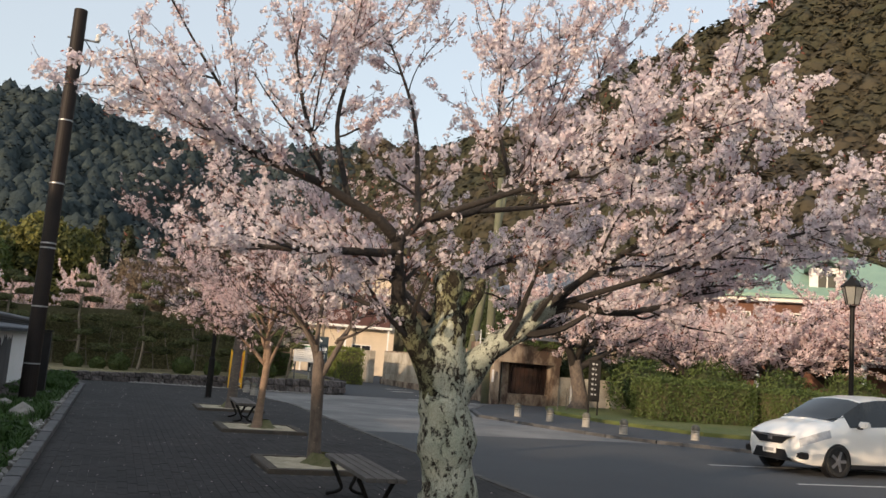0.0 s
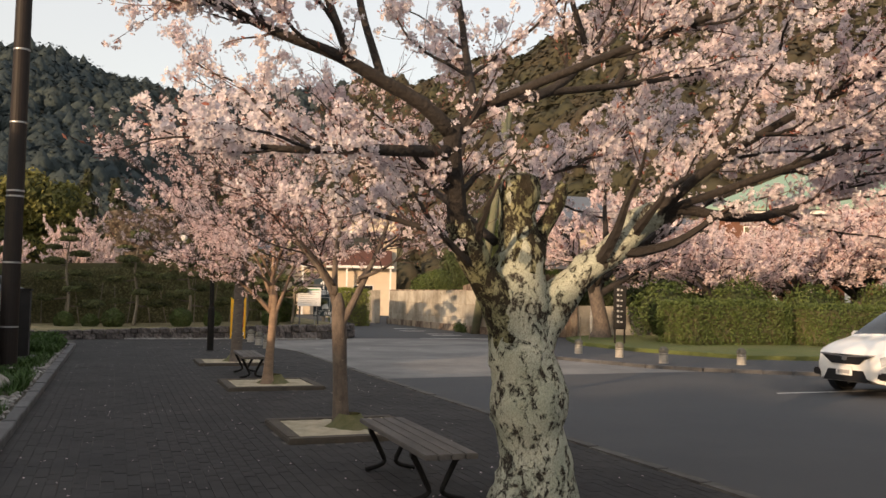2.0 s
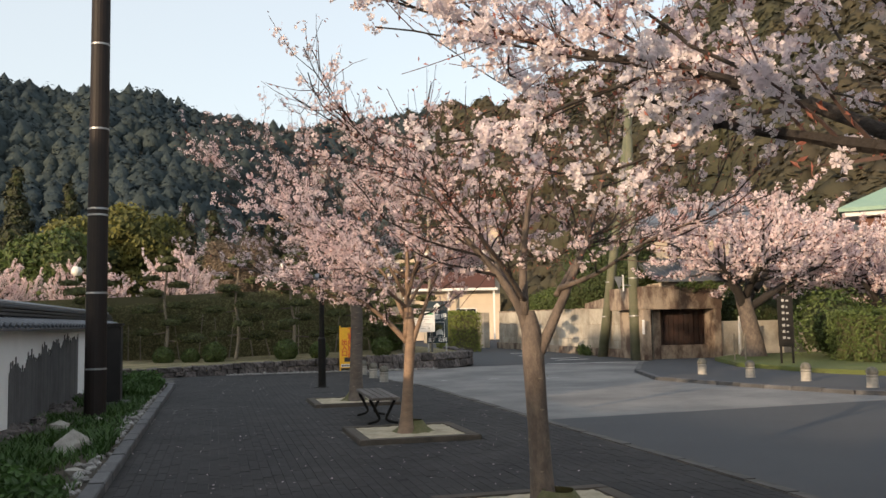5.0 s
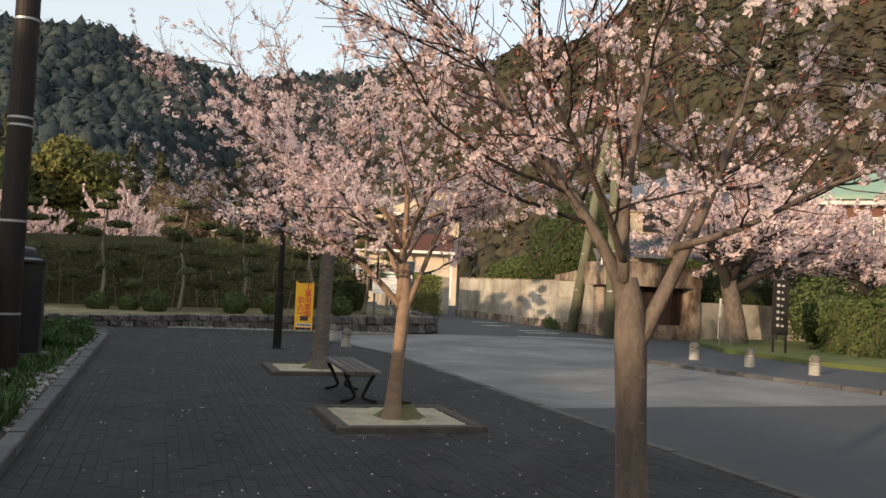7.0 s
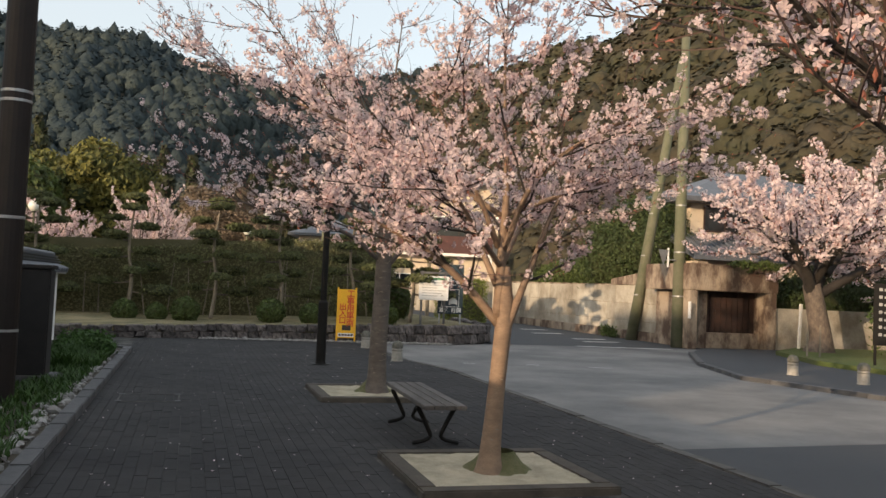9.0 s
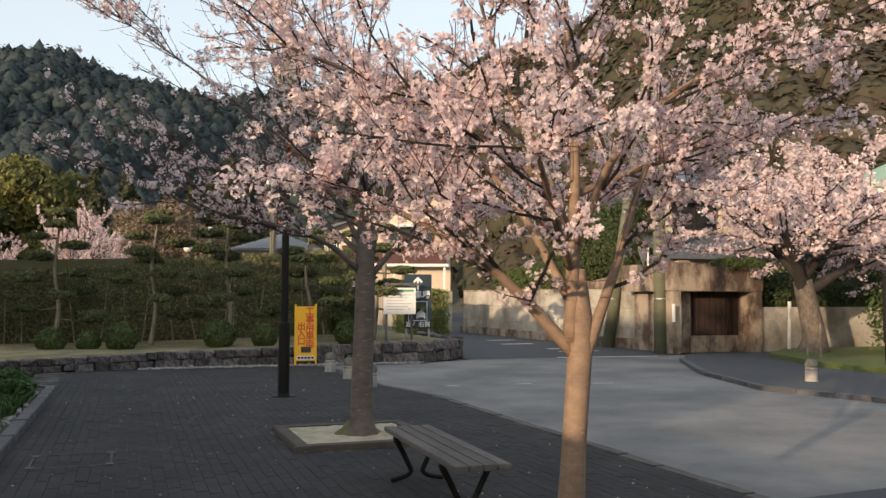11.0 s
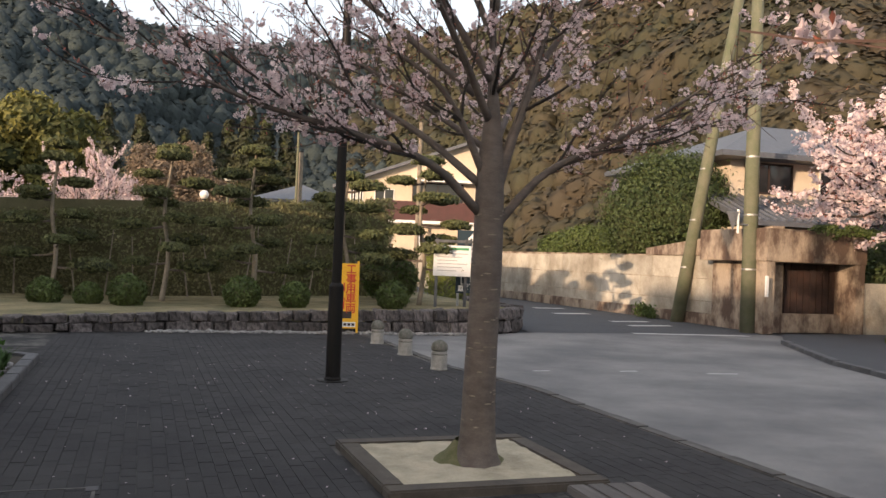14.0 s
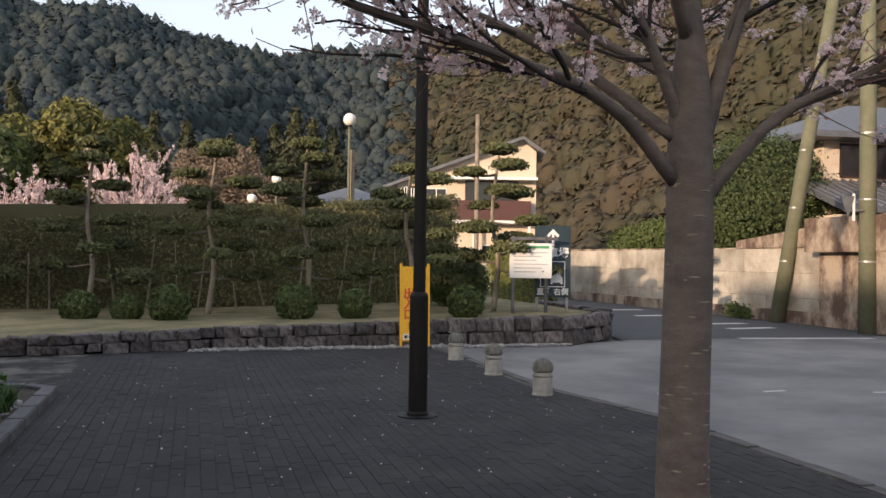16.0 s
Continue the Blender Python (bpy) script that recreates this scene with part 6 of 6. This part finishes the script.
tagged(part("grass", merge(blades(9000, (-2.45, -0.98, 9.0, 17.5), 0.2, 1), blades(5000, (-2.45, -1.0, 17.5, 26.8), 0.12, 2), blades(2600, (-1.6, -0.98, 23.6, 26.6), 0.3, 3), blades(2500, (-2.45, -0.98, 2, 9.0), 0.2, 4)), GRASS), "tufts of fresh green grass in the planting strip", "grass", kind="stuff")


def stones(spots, seed):
    r = np.random.default_rng(seed)
    bm = bmesh.new()
    bmesh.ops.create_icosphere(bm, subdivisions=1, radius=1)
    base = np.array([v.co[:] for v in bm.verts])
    tri = [tuple(v.index for v in f.verts) for f in bm.faces]
    bm.free()
    out = []
    for x, y, z, s in spots:
        v = base * (1 + 0.22 * r.normal(size=(len(base), 1))) * np.array([s * r.uniform(0.8, 1.4), s * r.uniform(0.8, 1.4), s * 0.7]) + np.array([x, y, z + s * 0.3])
        out.append((v.tolist(), tri))
    return merge(*out)


tagged(part("gravel", stones([(rs.normal(-1.03, 0.06), rs.uniform(6, 26.8), 0.06, abs(rs.normal(0.026, 0.012)) + 0.008) for i in range(480)], 1), PEBBLE), "pale pebbles scattered along the kerb", "gravel", kind="stuff")
tagged(part("gravel", stones([(rs.uniform(0.5, 6.9), rs.normal(31.72, 0.06), 0.0, abs(rs.normal(0.022, 0.012)) + 0.008) for i in range(800)], 2), PEBBLE), "pale fallen petals and pebbles along the stone wall", "gravel", kind="stuff")
tagged(part("gravel", stones([(rs.normal(-2.36, 0.06), rs.uniform(6, 24), 0.06, abs(rs.normal(0.06, 0.03)) + 0.02) for i in range(240)], 3), STONE), "rough stones at the foot of the white wall", "gravel", kind="stuff")
for k, (x, y, r) in enumerate(((-1.38, 16.2, 0.22), (-1.7, 15.6, 0.13), (-1.25, 17.6, 0.1), (-1.9, 18.6, 0.14), (-1.5, 19.4, 0.09), (-1.15, 24.1, 0.1), (-1.12, 14.6, 0.09))):
    tagged(part("rock", stones([(x, y, 0.05, r)], 4 + k), BOLLARD), "pale rock lying in the planting strip", "rock", "planting strip rocks")
rl = np.random.default_rng(52)
for x, y, r, h in ((-1.45, 10.6, 0.42, 0.26), (-1.75, 11.5, 0.36, 0.22), (-1.3, 11.9, 0.32, 0.22), (-1.35, 13.0, 0.38, 0.25), (-1.75, 13.8, 0.34, 0.22), (-1.5, 9.4, 0.4, 0.25), (-1.3, 25.2, 0.34, 0.3), (-1.45, 26.1, 0.4, 0.34), (-1.7, 25.4, 0.3, 0.26)):
    clump = thing("leafy_clump", pose(x, y, 0.06), "fresh green leafy clump in the planting strip", "plant", "leafy clumps")
    cloudlets = [(rl.normal() * r * 0.45, rl.normal() * r * 0.55, h * rl.uniform(0.25, 0.7), r * 0.45, r * 0.5, h * 0.5) for _ in range(6)]
    part("foliage", shell_leaves(cloudlets, 900, 0.045, rl, 0.2, 0.5, low=-0.3), FRESH, clump)["kind"] = "stuff"

# dark weathered stain at the foot of the white wall, built as thin strips
boards = thing("wall_boarding", Matrix.Identity(4), "dark weathered stain along the foot of the white wall, built as thin strips", "boarding", kind="structure")
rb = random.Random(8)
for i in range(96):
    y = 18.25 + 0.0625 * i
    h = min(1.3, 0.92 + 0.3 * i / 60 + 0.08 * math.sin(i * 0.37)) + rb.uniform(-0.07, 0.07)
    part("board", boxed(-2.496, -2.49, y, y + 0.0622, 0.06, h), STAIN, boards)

# fallen petals on the walkway
pet = np.stack([rs.uniform(-0.8, 4.5, 900), rs.uniform(1, 30, 900), np.full(900, 0.012)], 1)
tagged(part("fallen_petal", leaves(pet, unit(np.array([0, 0, 1.0]) + 0.15 * rs.normal(size=(900, 3))), 0.011, rs, 0.8), PETAL), "fallen pink petals on the dark pavers", "petals", kind="stuff")

# small growth and stakes round the gate
rg = np.random.default_rng(77)
creeper = thing("creeper", pose(0, 0, 0), "green creeper trailing over the concrete gate's top", "creeper")
part("foliage", shell_leaves([(16.1 + 0.33 * i, 32.62, 2.56 - 0.03 * (i % 3), 0.26, 0.16, 0.1 + 0.06 * (i % 2)) for i in range(6)] + [(16.5, 32.58, 2.42, 0.1, 0.05, 0.16), (17.7, 32.56, 2.3, 0.2, 0.06, 0.28)], 1500, 0.045, rg, 0.2), BUSH, creeper)["kind"] = "stuff"
part("stem", tube(spline([(15.8, 32.6, 2.57, 0.014), (16.8, 32.66, 2.59, 0.014), (17.8, 32.6, 2.54, 0.01)], 0.1), 6), BARK, creeper)
weed = thing("weed_tuft", pose(14.68, 38.0, 0), "green weeds at the foot of the concrete wall", "weeds")
part("foliage", shell_leaves([(0, 0, 0.12, 0.16, 0.35, 0.18), (0, -0.3, 0.08, 0.12, 0.2, 0.12), (-0.02, 0.3, 0.18, 0.14, 0.2, 0.2)], 700, 0.05, rg, 0.3), HEDGE, weed)["kind"] = "stuff"
stake = thing("white_stake", pose(17.49, 31.5, 0.05, 0, 2, 0), "white painted stake beside the old cherry tree", "stake")
part("stake_body", boxed(-0.035, 0.035, -0.035, 0.035, -0.05, 1.42, 0.006), WHITE, stake)
for x, y in ((15.25, 28.4), (15.55, 28.3)):
    prop = thing("support_stake", pose(x, y, 0.1), "thin pale wooden support stake in the grass", "stake", "support stakes")
    part("stake_body", lathe([(0.025, -0.1), (0.022, 0.85)], 8), STEMBARK, prop)
hedge("lane_hedge", 11.15, 12.45, 45.0, 48.5, 0.0, 1.85, 7000, 0.05, LIME, "bright yellow-green hedge at the bend of the lane")

# drain cover
drain = thing("drain_cover", pose(-0.15, 21.02, 0.004), "square paved drain cover with a worn pale metal frame", "drain cover", kind="structure")
for x0, x1, y0, y1 in ((-0.35, 0.35, -0.345, -0.325), (-0.35, 0.35, 0.325, 0.345), (-0.35, -0.33, -0.323, 0.323), (0.33, 0.35, -0.323, 0.323)):
    part("frame_bar", boxed(x0, x1, y0, y1, -0.004, 0.003), DULLKERB, drain)
for x in (-0.33, 0.33):
    for y in (-0.3, 0.3):
        part("corner_plate", boxed(x - 0.035, x + 0.035, y - 0.05, y + 0.05, 0.0032, 0.006), KERB, drain, "pale metal corner")

# garden stems before the tall hedge
for i in range(22):
    x = -6.5 + 0.61 * i + rb.uniform(-0.2, 0.2)
    st = thing("hedge_stem", pose(x, 38.0 + rb.uniform(-0.15, 0.05), garden_z(x)), "thin pale stem at the foot of the tall hedge", "stem", "hedge stems")
    lean = rb.uniform(-0.35, 0.35)
    part("stem", tube(spline([(0, 0, -0.05, 0.024), (lean * 0.4, 0, 0.5, 0.018), (lean, 0.1, 1.2 + rb.uniform(0, 0.6), 0.01)], 0.25), 6), STEMBARK, st)

# ---- pavers, the nearest as single pieces ----
def paver_field():
    r = random.Random(5)
    tops, fs, near = [], [], []
    holes = [(1.87, 3.4, y - 0.76, y + 0.76) for y in (11.68, 16.65, 21.5)]
    col = 0
    x = -0.87
    while x < 4.75:
        y = -8.0 + (0.1 if col % 2 else 0)
        while y < 31.75:
            cx, cy = x + 0.05, y + 0.1
            edge = 4.72 if cy < 25.0 else (4.72 - 0.17 * (cy - 25.0) if cy < 27.0 else 4.36)
            if cx < edge and not any(a - 0.06 < cx < b + 0.06 and c - 0.1 < cy < d + 0.1 for a, b, c, d in holes):
                if 9.5 < cy < 12.5 and 0.55 < cx < 1.75 and len(near) < 280:
                    near.append((cx, cy))
                else:
                    z = r.uniform(0.001, 0.004)
                    k = len(tops)
                    a, b = 0.0479, 0.0981
                    tops += [(cx - a, cy - b, z), (cx + a, cy - b, z), (cx + a, cy + b, z), (cx - a, cy + b, z), (cx - a, cy - b, -0.004), (cx + a, cy - b, -0.004), (cx + a, cy + b, -0.004), (cx - a, cy + b, -0.004)]
                    fs += [(k, k + 1, k + 2, k + 3), (k + 4, k + 5, k + 1, k), (k + 5, k + 6, k + 2, k + 1), (k + 6, k + 7, k + 3, k + 2), (k + 7, k + 4, k, k + 3)]
            y += 0.2
        x += 0.1
        col += 1
    field = part("paver_field", (tops, fs), PAVER_ALL, walkway, "dark brick pavers in running bond")
    field["kind"] = "stuff"
    first = None
    for cx, cy in near:
        if first is None:
            first = part("paver", boxed(-0.0465, 0.0465, -0.0965, 0.0965, -0.004, 0.0), PAVER, walkway)
            p = first
        else:
            p = new("paver", first.data)
            p.parent = walkway
        p.location = (cx, cy, r.uniform(0.001, 0.004))


paver_field()
